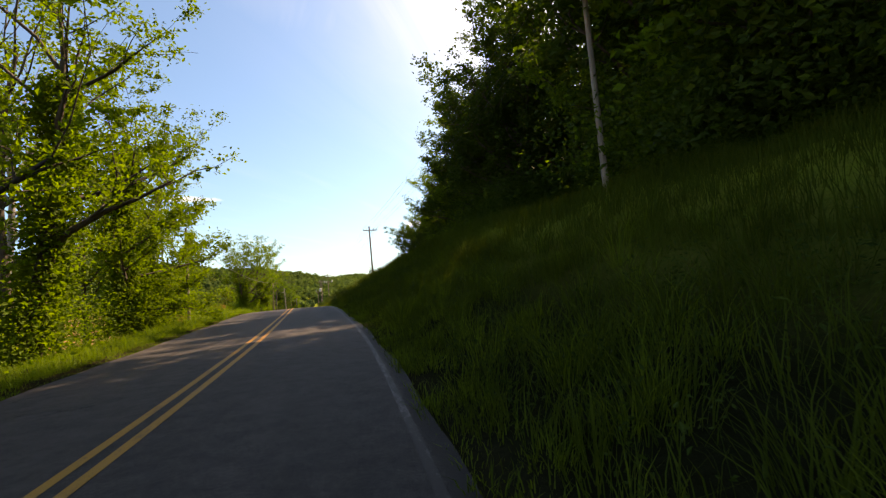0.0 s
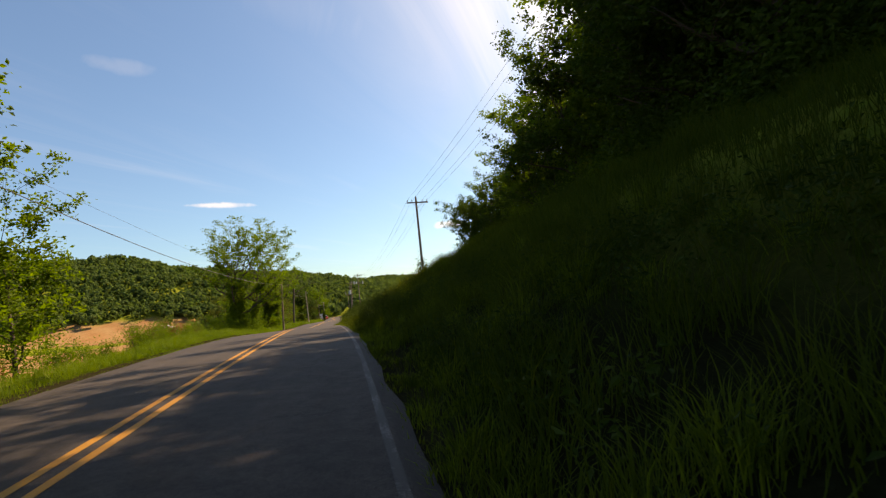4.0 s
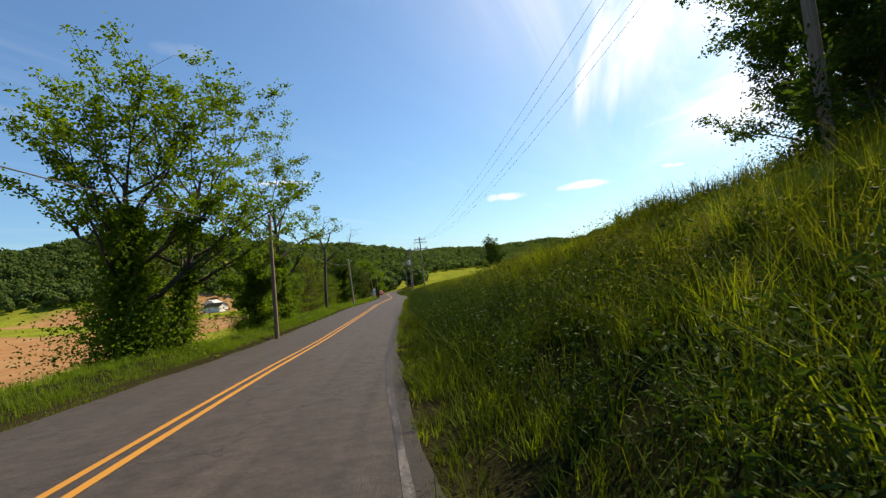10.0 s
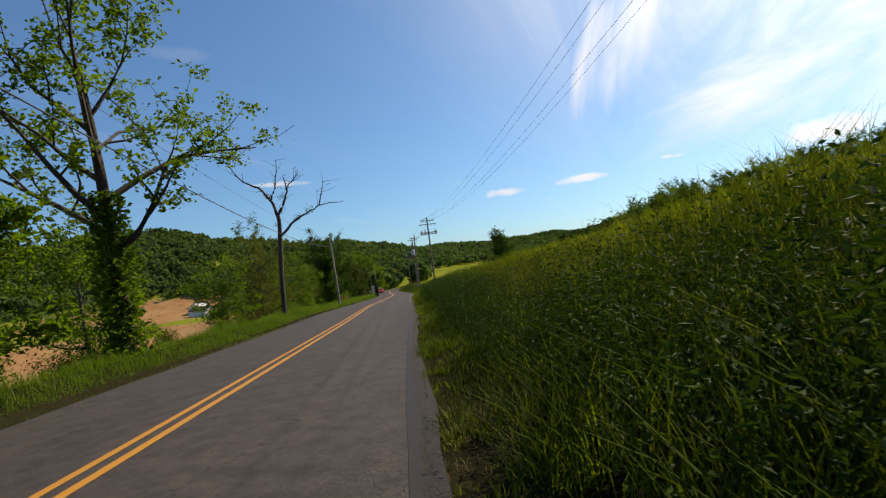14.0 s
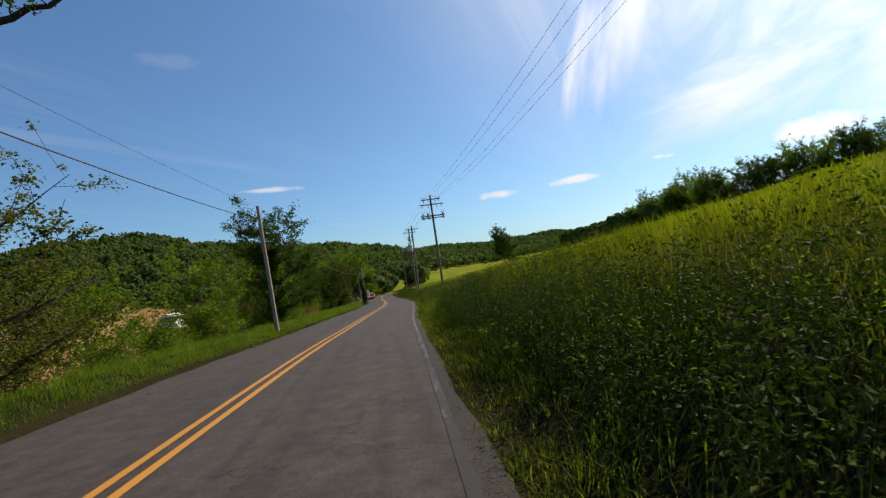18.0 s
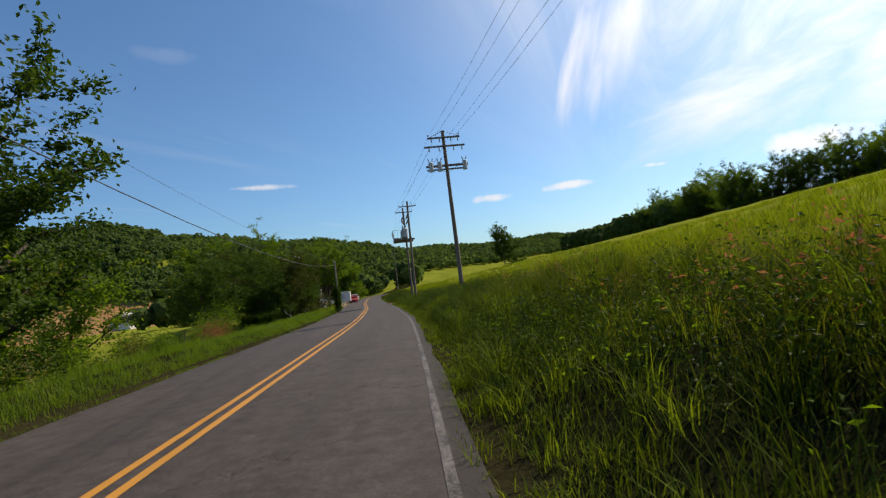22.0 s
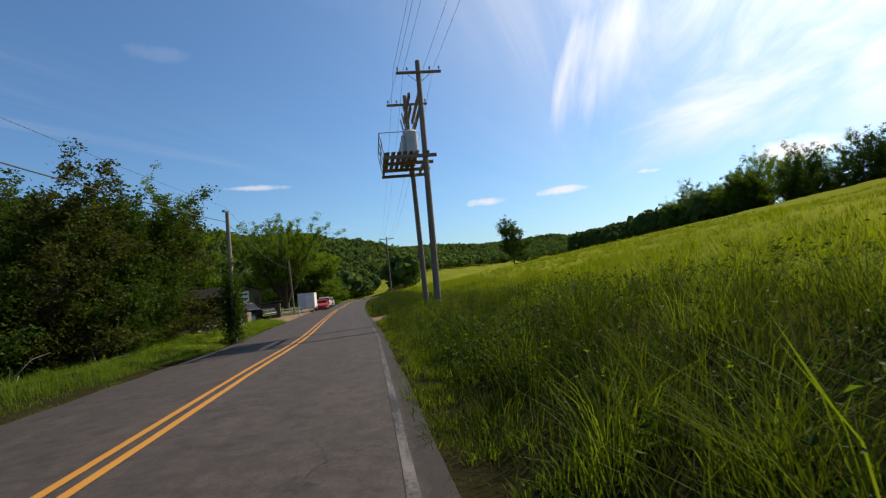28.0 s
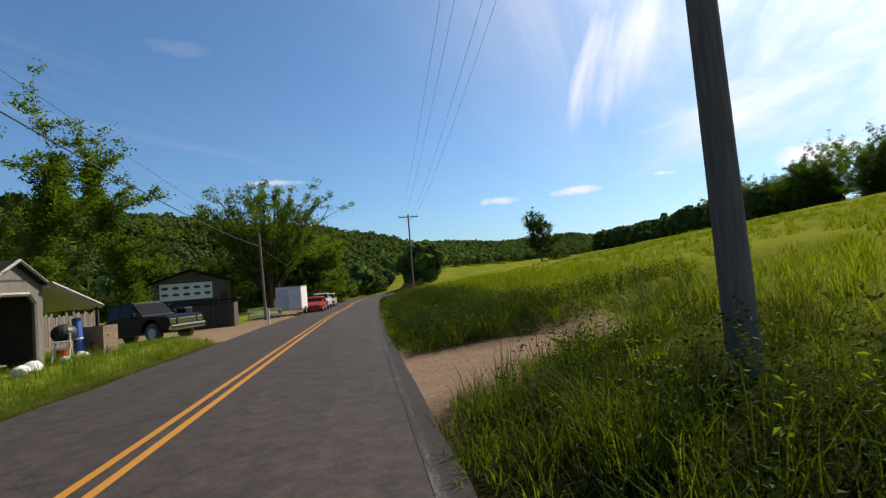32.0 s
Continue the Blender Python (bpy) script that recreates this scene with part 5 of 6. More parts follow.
P4 = pole(ground_at(-47.86, 194.0), 12.4, 0.175, "tall wooden utility pole beside the transformer platform", lean=(0.2, 0.15))
crossarm(P4, 11.75, 1.12, ARM_AZ, (0.19, 0.14))
P5 = pole(ground_at(-49.03, 197.75), 12.2, 0.165, "wooden utility pole carrying the transformer platform", lean=(-0.08, 0.05))
crossarm(P5, 11.6, 1.15, ARM_AZ, brace=False)
z5 = P5.location.z
DK = thing("transformer_platform", (-48.98, 197.8, z5 + 7.8), "timber platform with grey transformers between two utility poles", "platform", rz=15.5)
# deck beams run back from the far pole to the near one
for x in (-1.75, -0.2, 0.35):
    part("beam", box(x - 0.06, x + 0.06, -4.1, 0.35, -0.12, 0.06, 0.01), pole_wood, DK)
for y in (0.3, -1.2, -2.7, -4.05):
    part("joist", box(-1.85, 0.75, y - 0.06, y + 0.06, -0.26, -0.1, 0.01), pole_wood, DK)
for k in range(6):
    x = -1.62 + 0.29 * k
    part("plank", box(x - 0.1, x + 0.1, -4.0, 0.3, 0.06, 0.1), pole_wood, DK)
for y in (0.25, -1.2, -2.6, -4.0):
    part("railing_post", rod((-1.8, y, 0), (-1.95, y, 1.05), 0.025, n=6), steel, DK)
part("rail", rod((-1.95, 0.3, 1.05), (-1.95, -4.05, 1.05), 0.028, n=6), steel, DK)
part("rail", rod((-1.88, 0.3, 0.55), (-1.88, -4.05, 0.55), 0.022, n=6), steel, DK)
part("rail", rod((-1.95, -4.05, 1.05), (-0.2, -4.05, 1.05), 0.022, n=6), steel, DK)
for y in (-0.85, -1.95, -3.1):
    tank = part("transformer", rod((-0.35, y, 0.1), (-0.35, y, 1.25), 0.37, n=16), tank_grey, DK, "grey cylindrical transformer tank")
    part("lid", rod((-0.35, y, 1.25), (-0.35, y, 1.36), 0.39, 0.28, 16), tank_grey, tank)
    part("cooling_fin", box(-0.82, -0.68, y - 0.25, y + 0.25, 0.3, 1.1, 0.02), tank_grey, tank)
    for k in (-0.15, 0.15):
        part("bushing", rod((-0.35 + k, y, 1.32), (-0.35 + 1.6 * k, y, 1.75), 0.05, 0.03, 8), ceramic, tank)
for x in (-0.28, 0.2):
    part("top_beam", box(x - 0.06, x + 0.06, -3.9, 0.4, 2.85, 3.05, 0.01), pole_wood, DK, "timber beam joining the two poles")
    part("top_beam", box(x - 0.06, x + 0.06, -3.9, 0.4, 2.2, 2.38, 0.01), pole_wood, DK)
for y in (-0.6, -1.7, -2.8):
    part("fuse_cutout", rod((-0.45, y, 2.2), (-0.55, y, 2.8), 0.045, 0.03, 8), ceramic, DK)

LP0 = pole(ground_at(-19.6, 37.8), 7.4, 0.12, "pale wooden telephone pole in the hedge", pole_pale)
LP2 = pole(ground_at(-29.95, 86.5), 6.9, 0.13, "weathered wooden telephone pole on the verge", lean=(0.08, 0.1))
LP3 = pole(ground_at(-42.35, 132.4), 7.0, 0.13, "pale wooden telephone pole leaning over the verge", pole_pale, (-0.4, 0.1))
LP5 = pole(ground_at(-57.75, 192.9), 6.5, 0.13, "pale wooden telephone pole wrapped in ivy", pole_pale, (0.1, 0.05))
part("ivy", leaf_mesh("ivy", np.random.default_rng(6).normal(0, 1, (5200, 3)) * [0.22, 0.22, 1.0] + [0, 0, 1.7], 0.13, leaf_dark, 6), None, LP5, "dark ivy round the lower half")
LP6 = pole(ground_at(-70.2, 227.0), 6.6, 0.11, "thin wooden telephone pole by the board fence", lean=(-0.2, 0))
P6 = pole(ground_at(-65.2, 256.4), 10.2, 0.14, "distant wooden utility pole with one crossarm")
crossarm(P6, 9.8, 1.3, ARM_AZ)
for p_, h in ((LP2, 6.5), (LP3, 6.6), (LP5, 6.5)):
    part("bracket", box(-0.02, 0.16, -0.2, -0.12, h - 0.06, h + 0.06, 0.01), steel, p_)


def top(p_, h, u=0.0, dx=0.0):
    return (p_.location.x + ca * u + dx, p_.location.y + sa * u, p_.location.z + h)


LPB = (-2.5 - 8.0, -12.0, 6.2)
for off, sg, rr, lab in ((0.0, 0.9, 0.018, "thick black telephone cable along the road"), (0.75, 0.7, 0.006, "thin overhead wire along the road")):
    pts = [LPB, top(LP0, 6.4 + off), top(LP2, 6.0 + off), top(LP3, 6.2 + off, 0, -0.35), top(LP5, 6.0 + off), top(LP6, 5.6 + off, 0, -0.2), ground_at(-86, 268, 6.2 + off)]
    w = wire(pts, sg, rr, lab)
    if off == 0:
        for f in (0.90, 0.925):
            a, b_ = np.array(top(LP3, 6.2, 0, -0.35)), np.array(top(LP5, 6.0))
            c = a + (b_ - a) * (f - 0.3)
            c[2] -= 4 * 0.9 * (f - 0.3) * (1.3 - f)
            q = (b_ - a) / np.linalg.norm(b_ - a) * 0.3
            part("splice_case", rod(c - q, c + q, 0.06, n=8), cable_mat, w, "black cable splice case")
for u in (-1.0, -0.5, 0.5, 1.0):
    wire([top(P0, 10.45, u), top(P1, 8.2, u), top(P3, 11.3, u * 1.05, -0.12), top(P4, 12.0, u), top(P6, 10.05, u)], 0.65, 0.007, "bare power line between the utility poles")
wire([top(P5, 11.7, -1.0), top(P3, 10.2, -1.3)], 0.5, 0.007, "bare power line to the platform")

# ---- the yard: shed, pickup, house, trailer and parked cars ----
YAW = 17.4
siding = rough_surface("weathered_boards", (0.11, 0.1, 0.088), (0.18, 0.165, 0.145), 1.5, 0.9, 20, 0.4, 0.006, stretch=(1, 1, 0.15))
shed_trim = rough_surface("shed_trim", (0.25, 0.235, 0.215), (0.38, 0.36, 0.33), 2.0, 0.8, 30, 0.2)
trim_white = rough_surface("trim_white", (0.55, 0.53, 0.5), (0.7, 0.68, 0.64), 2.0, 0.7, 30, 0.2)
shingle = rough_surface("dark_shingles", (0.014, 0.013, 0.012), (0.03, 0.028, 0.026), 2.0, 1.0, 25, 0.6, 0.01, spec=0.1)
dark_in = rough_surface("dark_boards", (0.03, 0.025, 0.02), (0.055, 0.045, 0.037), 2.0, 0.95, 20, 0.4)
tin = rough_surface("roof_tin", (0.4, 0.4, 0.39), (0.55, 0.54, 0.52), 1.5, 0.55, 30, 0.2, metal=0.3)
lumber = rough_surface("lumber", (0.17, 0.125, 0.085), (0.28, 0.21, 0.145), 2.0, 0.85, 20, 0.3, stretch=(1, 0.1, 1))


def prism(profile, y0, y1, bm=None):
    """A solid with the given outline in x and z, between two y."""
    bm = bm or bmesh.new()
    a = [bm.verts.new((x, y0, z)) for x, z in profile]
    b_ = [bm.verts.new((x, y1, z)) for x, z in profile]
    n = len(profile)
    bm.faces.new(a[::-1])
    bm.faces.new(b_)
    for i in range(n):
        bm.faces.new((a[i], a[(i + 1) % n], b_[(i + 1) % n], b_[i]))
    bmesh.ops.recalc_face_normals(bm, faces=bm.faces)
    return bm


# shed: its front looks at the road (local +x), its long open side at the coming camera (local -y)
SX, SY, SK = -64.8, 204.7, 0.78
SH = thing("shed", ground_at(SX, SY, -0.03), "old open-sided shed with a gable front and a sagging lean-to", "shed", rz=YAW)
SH.matrix_world = SH.matrix_world @ Matrix.Diagonal((SK, 0.74, 1.0, 1))
# front wall with a clipped doorway
fw_, hh = 3.1, 2.35
part("front_post", box(-0.06, 0.06, -fw_, -fw_ + 0.5, 0, hh, 0.01), siding, SH)
part("front_post", box(-0.06, 0.06, -0.45, 0.0, 0, hh, 0.01), siding, SH)
bm = bmesh.new()
prof = [(-fw_ + 0.5, 1.85), (-fw_ + 0.85, 2.12), (-0.8, 2.12), (-0.45, 1.85), (-0.45, hh), (0, hh), (-fw_ / 2, 2.95), (-fw_, hh), (-fw_ + 0.5, hh)]
prism([(p[0], p[1]) for p in prof], -0.06, 0.06, bm)
bm.transform(Matrix.Rotation(radians(90), 4, "Z"))
part("gable", bm, siding, SH, "weathered grey board gable")
for a, b_ in (((-fw_ + 0.5, 0), (-fw_ + 0.5, 1.85)), ((-fw_ + 0.5, 1.85), (-fw_ + 0.85, 2.12)), ((-fw_ + 0.85, 2.12), (-0.8, 2.12)), ((-0.8, 2.12), (-0.45, 1.85)), ((-0.45, 1.85), (-0.45, 0))):
    part("door_trim", rod((0.08, a[0], a[1]), (0.08, b_[0], b_[1]), 0.055, n=4), shed_trim, SH)
for sg in (0, 1):
    y = -fw_ * sg
    bm = prism([(-7.3, 0), (0.25, 0), (0.25, 0.08), (-7.3, 0.08)], 0, 1.9)
    rise = math.atan2(0.6, fw_ / 2)
    bm.transform(Matrix.Translation((0, -fw_ / 2, 2.97)) @ Matrix.Rotation(-rise if sg == 0 else rise + math.pi, 4, "X") @ (Matrix.Identity(4) if sg == 0 else Matrix.Diagonal((1, 1, -1, 1))))
    part("roof", bm, shingle, SH)
    part("verge_board", rod((0.28, -fw_ / 2, 3.02), (0.28, (0.18 if sg == 0 else -fw_ - 0.18), 2.34), 0.05, n=4), shed_trim, SH)
part("back_wall", box(-7.05, -6.95, -fw_, 0, 0, hh), dark_in, SH)
part("side_wall", box(-7.0, 0, -0.06, 0.0, 0, hh), dark_in, SH)
for x in (-6.9, -4.6, -2.3):
    part("post", box(x - 0.07, x + 0.07, -fw_, -fw_ + 0.14, 0, hh, 0.01), dark_in, SH)
part("eave_beam", box(-7.0, 0, -fw_ - 0.02, -fw_ + 0.12, hh - 0.2, hh), dark_in, SH)
# lean-to on the far side
bm = prism([(0.0, 2.3), (3.6, 1.55), (3.6, 1.68), (0.0, 2.43)], -5.0, 0.35)
bm.transform(Matrix.Rotation(radians(90), 4, "Z") @ Matrix.Diagonal((1, -1, 1, 1)))
bmesh.ops.recalc_face_normals(bm, faces=bm.faces)
part("lean_to_roof", bm, tin, SH, "sloping tin roof with a pale edge board")
part("edge_board", rod((0.38, 0.0, 2.4), (0.38, 3.6, 1.64), 0.07, n=4), shed_trim, SH)
for x, y in ((0.2, 3.5), (-2.4, 3.5), (-4.9, 3.5)):
    part("post", box(x - 0.06, x + 0.06, y - 0.06, y + 0.06, 0, 1.62, 0.01), dark_in, SH)
part("back_boards", box(-5.0, -4.9, 0.1, 3.5, 0, 1.6), dark_in, SH)


def yard(u, v, lift=0.0):
    """A place in the shed's own axes, on the ground: u from its front to the road, v along the road."""
    c, s_ = math.cos(radians(YAW)), math.sin(radians(YAW))
    u, v = u * SK, v * SK
    return ground_at(SX + c * u - s_ * v, SY + s_ * u + c * v, lift)


plastic_red, _, _ = material("orange_plastic", (0.75, 0.12, 0.03), 0.4)
plastic_blue, _, _ = material("blue_plastic", (0.03, 0.09, 0.35), 0.4)
plastic_white, _, _ = material("white_plastic", (0.7, 0.7, 0.68), 0.45)
plastic_dark, _, _ = material("dark_plastic", (0.03, 0.03, 0.032), 0.5)
t = thing("bucket", yard(-0.1, 1.4), "bright orange plastic bucket among the clutter by the shed", "bucket")
part("body", rod((0, 0, 0), (0, 0, 0.38), 0.16, 0.2, 14), plastic_red, t)
part("rim", rod((0, 0, 0.36), (0, 0, 0.4), 0.215, 0.215, 14), plastic_red, t)
t = thing("tarpaulin_roll", yard(-0.1, 2.5), "blue rolled tarpaulin leaning in the lean-to", "tarpaulin")
part("roll", rod((0, 0, 0), (-0.25, 0.15, 1.25), 0.16, 0.13, 12), plastic_blue, t)
part("strap", rod((-0.1, 0.06, 0.55), (-0.11, 0.065, 0.6), 0.16, 0.16, 12), plastic_white, t)
for k, (u, v, rr) in enumerate(((0.3, 0.8, 0.15), (0.35, 1.75, 0.18), (0.3, 2.1, 0.13), (1.0, -2.2, 0.22), (1.1, -2.9, 0.2))):
    bm = bmesh.new()
    bmesh.ops.create_icosphere(bm, subdivisions=2, radius=rr)
    for vv in bm.verts:
        vv.co *= 1 + 0.25 * noise.noise(vv.co * 6 + Vector((k, 0, 0)))
        vv.co.z = max(vv.co.z * 0.75, -rr * 0.6)
    o = tagged(new("rubbish_bag", bpy.data.meshes.new("rubbish_bag")), "white crumpled rubbish bag on the grass", "bag")
    bm.to_mesh(o.data)
    bm.free()
    o.data.materials.append(plastic_white)
    o.matrix_world = pose(*yard(u, v, rr * 0.55))
t = thing("barbecue", yard(0.0, 1.3), "round black kettle barbecue under the lean-to", "barbecue")
bm = bmesh.new()
bmesh.ops.create_uvsphere(bm, u_segments=16, v_segments=10, radius=0.34, matrix=Matrix.Translation((0, 0, 0.85)) @ Matrix.Diagonal((1, 1, 0.85, 1)))
part("kettle", bm, plastic_dark, t)
for a in range(3):
    part("leg", rod((0.2 * math.cos(a * 2.1), 0.2 * math.sin(a * 2.1), 0.65), (0.33 * math.cos(a * 2.1), 0.33 * math.sin(a * 2.1), 0), 0.015, n=6), steel, t)
t = thing("wooden_crate", yard(0.2, 3.3), "tall pale plywood crate at the corner of the lean-to", "crate")
for a, b_ in ((-0.5, -0.46), (0.46, 0.5)):
    part("side", box(a, b_, -0.3, 0.3, 0, 0.95), lumber, t)
part("side", box(-0.46, 0.46, -0.3, -0.26, 0, 0.95), lumber, t)
part("side", box(-0.46, 0.46, 0.26, 0.3, 0, 0.95), lumber, t)
part("bottom", box(-0.46, 0.46, -0.26, 0.26, 0.02, 0.06), lumber, t)
t = thing("ladder", yard(-0.8, -4.2), "wooden ladder lying against the lumber heap", "ladder", rz=YAW + 12)
for y in (-0.22, 0.22):
    part("rail", box(-3.4, 0.2, y - 0.03, y + 0.03, 0.35, 0.45), lumber, t)
for k in range(9):
    part("rung", rod((-3.2 + 0.4 * k, -0.2, 0.4), (-3.2 + 0.4 * k, 0.2, 0.4), 0.02, n=6), lumber, t)
r = np.random.default_rng(77)
for k in range(16):
    u, v = -r.uniform(0.2, 5), -3.5 - r.uniform(0, 1.6)
    o = new("loose_board", bpy.data.meshes.new("loose_board"))
    bm = box(-r.uniform(0.6, 1.5), r.uniform(0.6, 1.5), -0.09, 0.09, -0.02, 0.02, 0.004)
    bm.to_mesh(o.data)
    bm.free()
    o.data.materials.append(lumber if k % 3 else trim_white)
    o.matrix_world = pose(*yard(u, v, 0.05 + 0.02 * k), r.uniform(-5, 5), r.uniform(-6, 6), r.uniform(0, 180))
    tagged(o, "weathered loose board in the lumber heap by the shed", "board", "lumber heap")


# vehicles
def vehicle(name, place, rz, label, body, glass, length, width, height, kind="pickup", pitch=0.0):
    """A car built along +x: body with open wheel arches, cab with panes let in, wheels, lamps and bumpers."""
    t = thing(name, place, label, "car", rz=rz)
    t.matrix_world = pose(*place, 0, pitch, rz)
    L, w, h = length / 2, width / 2, height
    if kind == "pickup":
        belt, nose, low, wr, wheels = 1.18, 1.08, 0.5, 0.42, (-L * 0.6, L * 0.64)
        cab = [(-L * 0.33, belt - 0.02), (-L * 0.29, h), (L * 0.2, h), (L * 0.44, belt - 0.02)]
        tops = [(-L, 1.12), (-L * 0.34, 1.12), (-L * 0.32, belt), (L * 0.42, belt), (L * 0.93, nose), (L, nose - 0.12)]
    else:
        belt, nose, low, wr, wheels = (1.0, 0.88, 0.36, 0.36, (-L * 0.6, L * 0.63)) if kind == "suv" else (0.9, 0.74, 0.32, 0.32, (-L * 0.6, L * 0.63))
        back = -L * 0.94 if kind == "suv" else -L * 0.7
        cab = [(back, belt - 0.02), (back + (0.14 if kind == "suv" else 0.6), h), (L * 0.12, h), (L * 0.46, belt - 0.02)]
        tops = [(-L, belt - 0.08), (-L * 0.95, belt), (L * 0.45, belt), (L * 0.9, nose), (L, nose - 0.14)]
    ra = wr * 1.2

    def arch(x):
        return [(x + ra * math.cos(math.pi * k / 8), low + 0.02 + ra * math.sin(math.pi * k / 8)) for k in range(9)]

    bm = prism([(-L, low)] + tops + [(L, low)] + arch(wheels[1]) + arch(wheels[0]), -w, w)
    bmesh.ops.bevel(bm, geom=[e for e in bm.edges if e.is_convex and e.calc_face_angle(0) > 0.5], offset=0.035, segments=2, affect="EDGES")
    part("body", bm, body, t)
    part("underbody", box(-L + 0.25, L - 0.2, -w + 0.26, w - 0.26, low - 0.12, belt - 0.3, 0.02), plastic_dark, t)
    bm = prism(cab, -w * 0.93, w * 0.93)
    for v in bm.verts:
        if v.co.z > h - 0.05:
            v.co.y *= 0.84
    bmesh.ops.bevel(bm, geom=list(bm.edges), offset=0.05, segments=2, affect="EDGES")
    cabin = part("cabin", bm, body, t)
    # panes: front, rear, and two on each side, a little proud of the cab
    (xa, za), (xb, zb), (xc, zc), (xd, zd) = cab

    def pane(name, corners, label=""):
        b2 = bmesh.new()
        c = [Vector(q) for q in corners]
        nrm = (c[1] - c[0]).cross(c[2] - c[0]).normalized()
        mid = sum(c, Vector()) / len(c)
        if nrm.dot(mid - Vector(((xb + xc) / 2, 0, (za + h) / 2))) < 0:
            nrm = -nrm
        lo, hi = [b2.verts.new(q - nrm * 0.03) for q in c], [b2.verts.new(q + nrm * 0.008) for q in c]
        b2.faces.new(lo), b2.faces.new(hi)
        for k in range(len(c)):
            b2.faces.new((lo[k], lo[(k + 1) % len(c)], hi[(k + 1) % len(c)], hi[k]))
        bmesh.ops.recalc_face_normals(b2, faces=b2.faces)
        part(name, b2, glass, cabin, label)

    def at_z(x0, z0, x1, z1, z):
        return x0 + (x1 - x0) * (z - z0) / (z1 - z0)

    z0, z1 = za + 0.1, h - 0.1
    y0, y1 = w * 0.93 - 0.09 * w, w * 0.82 - 0.03
    for nm, p, q in (("windscreen", (xd, zd), (xc, zc)), ("rear_window", (xa, za), (xb, zb))):
        pane(nm, [(at_z(*p, *q, z0), -y0, z0), (at_z(*p, *q, z0), y0, z0), (at_z(*p, *q, z1), y1, z1), (at_z(*p, *q, z1), -y1, z1)], "dark tinted glass")
    xm = (xa + xc) / 2 + 0.1
    for sg in (-1, 1):
        ys0, ys1 = sg * w * (0.93 - 0.15 * (z0 - za) / (h - za)), sg * w * (0.93 - 0.15 * (z1 - za) / (h - za))
        pane("side_window", [(at_z(xa, za, xb, zb, z0) + 0.14, ys0, z0), (xm - 0.05, ys0, z0), (xm - 0.05, ys1, z1), (at_z(xa, za, xb, zb, z1) + 0.14, ys1, z1)])
        pane("side_window", [(xm + 0.05, ys0, z0), (at_z(xd, zd, xc, zc, z0) - 0.16, ys0, z0), (at_z(xd, zd, xc, zc, z1) - 0.16, ys1, z1), (xm + 0.05, ys1, z1)])
        part("door_handle", box(xm - 0.3, xm - 0.12, sg * w - 0.02, sg * w + 0.02, belt - 0.17, belt - 0.13, 0.006), chrome, t)
        part("headlight", box(L - 0.06, L + 0.02, sg * w * 0.76 - 0.16, sg * w * 0.76 + 0.16, nose - 0.34, nose - 0.13, 0.02), chrome, t)
        part("taillight", box(-L - 0.02, -L + 0.03, sg * w * 0.88 - 0.08, sg * w * 0.88 + 0.08, belt - 0.45, belt - 0.14, 0.015), red_lens, t)
        part("mirror", box(xd - 0.35, xd - 0.2, sg * (w + 0.1) - 0.1, sg * (w + 0.1) + 0.1, belt + 0.02, belt + 0.22, 0.03), body, t)
        for x in wheels:
            bm = bmesh.new()
            bmesh.ops.create_cone(bm, cap_ends=True, segments=24, radius1=wr, radius2=wr, depth=0.26, matrix=Matrix.Translation((x, sg * (w - 0.14), wr)) @ Matrix.Rotation(radians(90), 4, "X"))
            bmesh.ops.bevel(bm, geom=[e for e in bm.edges if any(len(f.verts) > 4 for f in e.link_faces)], offset=0.04, segments=2, affect="EDGES")
            wheel = part("wheel", bm, plastic_dark, t)
            part("rim", rod((x, sg * (w - 0.03), wr), (x, sg * (w - 0.005), wr), wr * 0.62, wr * 0.5, 16), steel, wheel)
    part("grille", box(L - 0.03, L + 0.03, -w * 0.52, w * 0.52, low + 0.16, nose - 0.14, 0.02), chrome if kind == "pickup" else plastic_dark, t)
    part("bumper", box(L - 0.1, L + 0.12, -w * 0.97, w * 0.97, low - 0.06, low + 0.16, 0.04), chrome if kind == "pickup" else body, t)
    part("bumper", box(-L - 0.1, -L + 0.08, -w * 0.95, w * 0.95, low - 0.02, low + 0.14, 0.04), chrome if kind == "pickup" else body, t)
    return t


def car_paint(name, c):
    m, T, b = material(name, c, 0.5, 0.0, 0.15)
    b.inputs["Coat Weight"].default_value, b.inputs["Coat Roughness"].default_value = 0.08, 0.1
    n = noise_tex(T, 3.0)
    T.links.new(mixc(T, n, tuple(v * 0.85 for v in c), tuple(min(1, v * 1.1) for v in c)), b.inputs["Base Color"])
    return m


chrome, _, _ = material("chrome", (0.6, 0.6, 0.61), 0.15, 1.0)
red_lens, _, _ = material("red_lens", (0.35, 0.01, 0.01), 0.2)
dark_glass, _, _ = material("dark_glass", (0.008, 0.009, 0.01), 0.15, 0.0, 0.15)
tc, ts = math.cos(radians(-9)), math.sin(radians(-9))
fore, aft = ground_at(-68.5 + 1.8 * tc, 212.7 + 1.8 * ts), ground_at(-68.5 - 1.7 * tc, 212.7 - 1.7 * ts)
vehicle("pickup_truck", (-68.5, 212.7, (fore[2] + aft[2]) / 2 - 0.12), -9, "shiny black crew-cab pickup truck with a chrome grille parked on gravel", car_paint("black_paint", (0.003, 0.003, 0.004)), dark_glass, 5.5, 1.95, 1.88, pitch=math.degrees(math.atan2(aft[2] - fore[2], 3.5)))
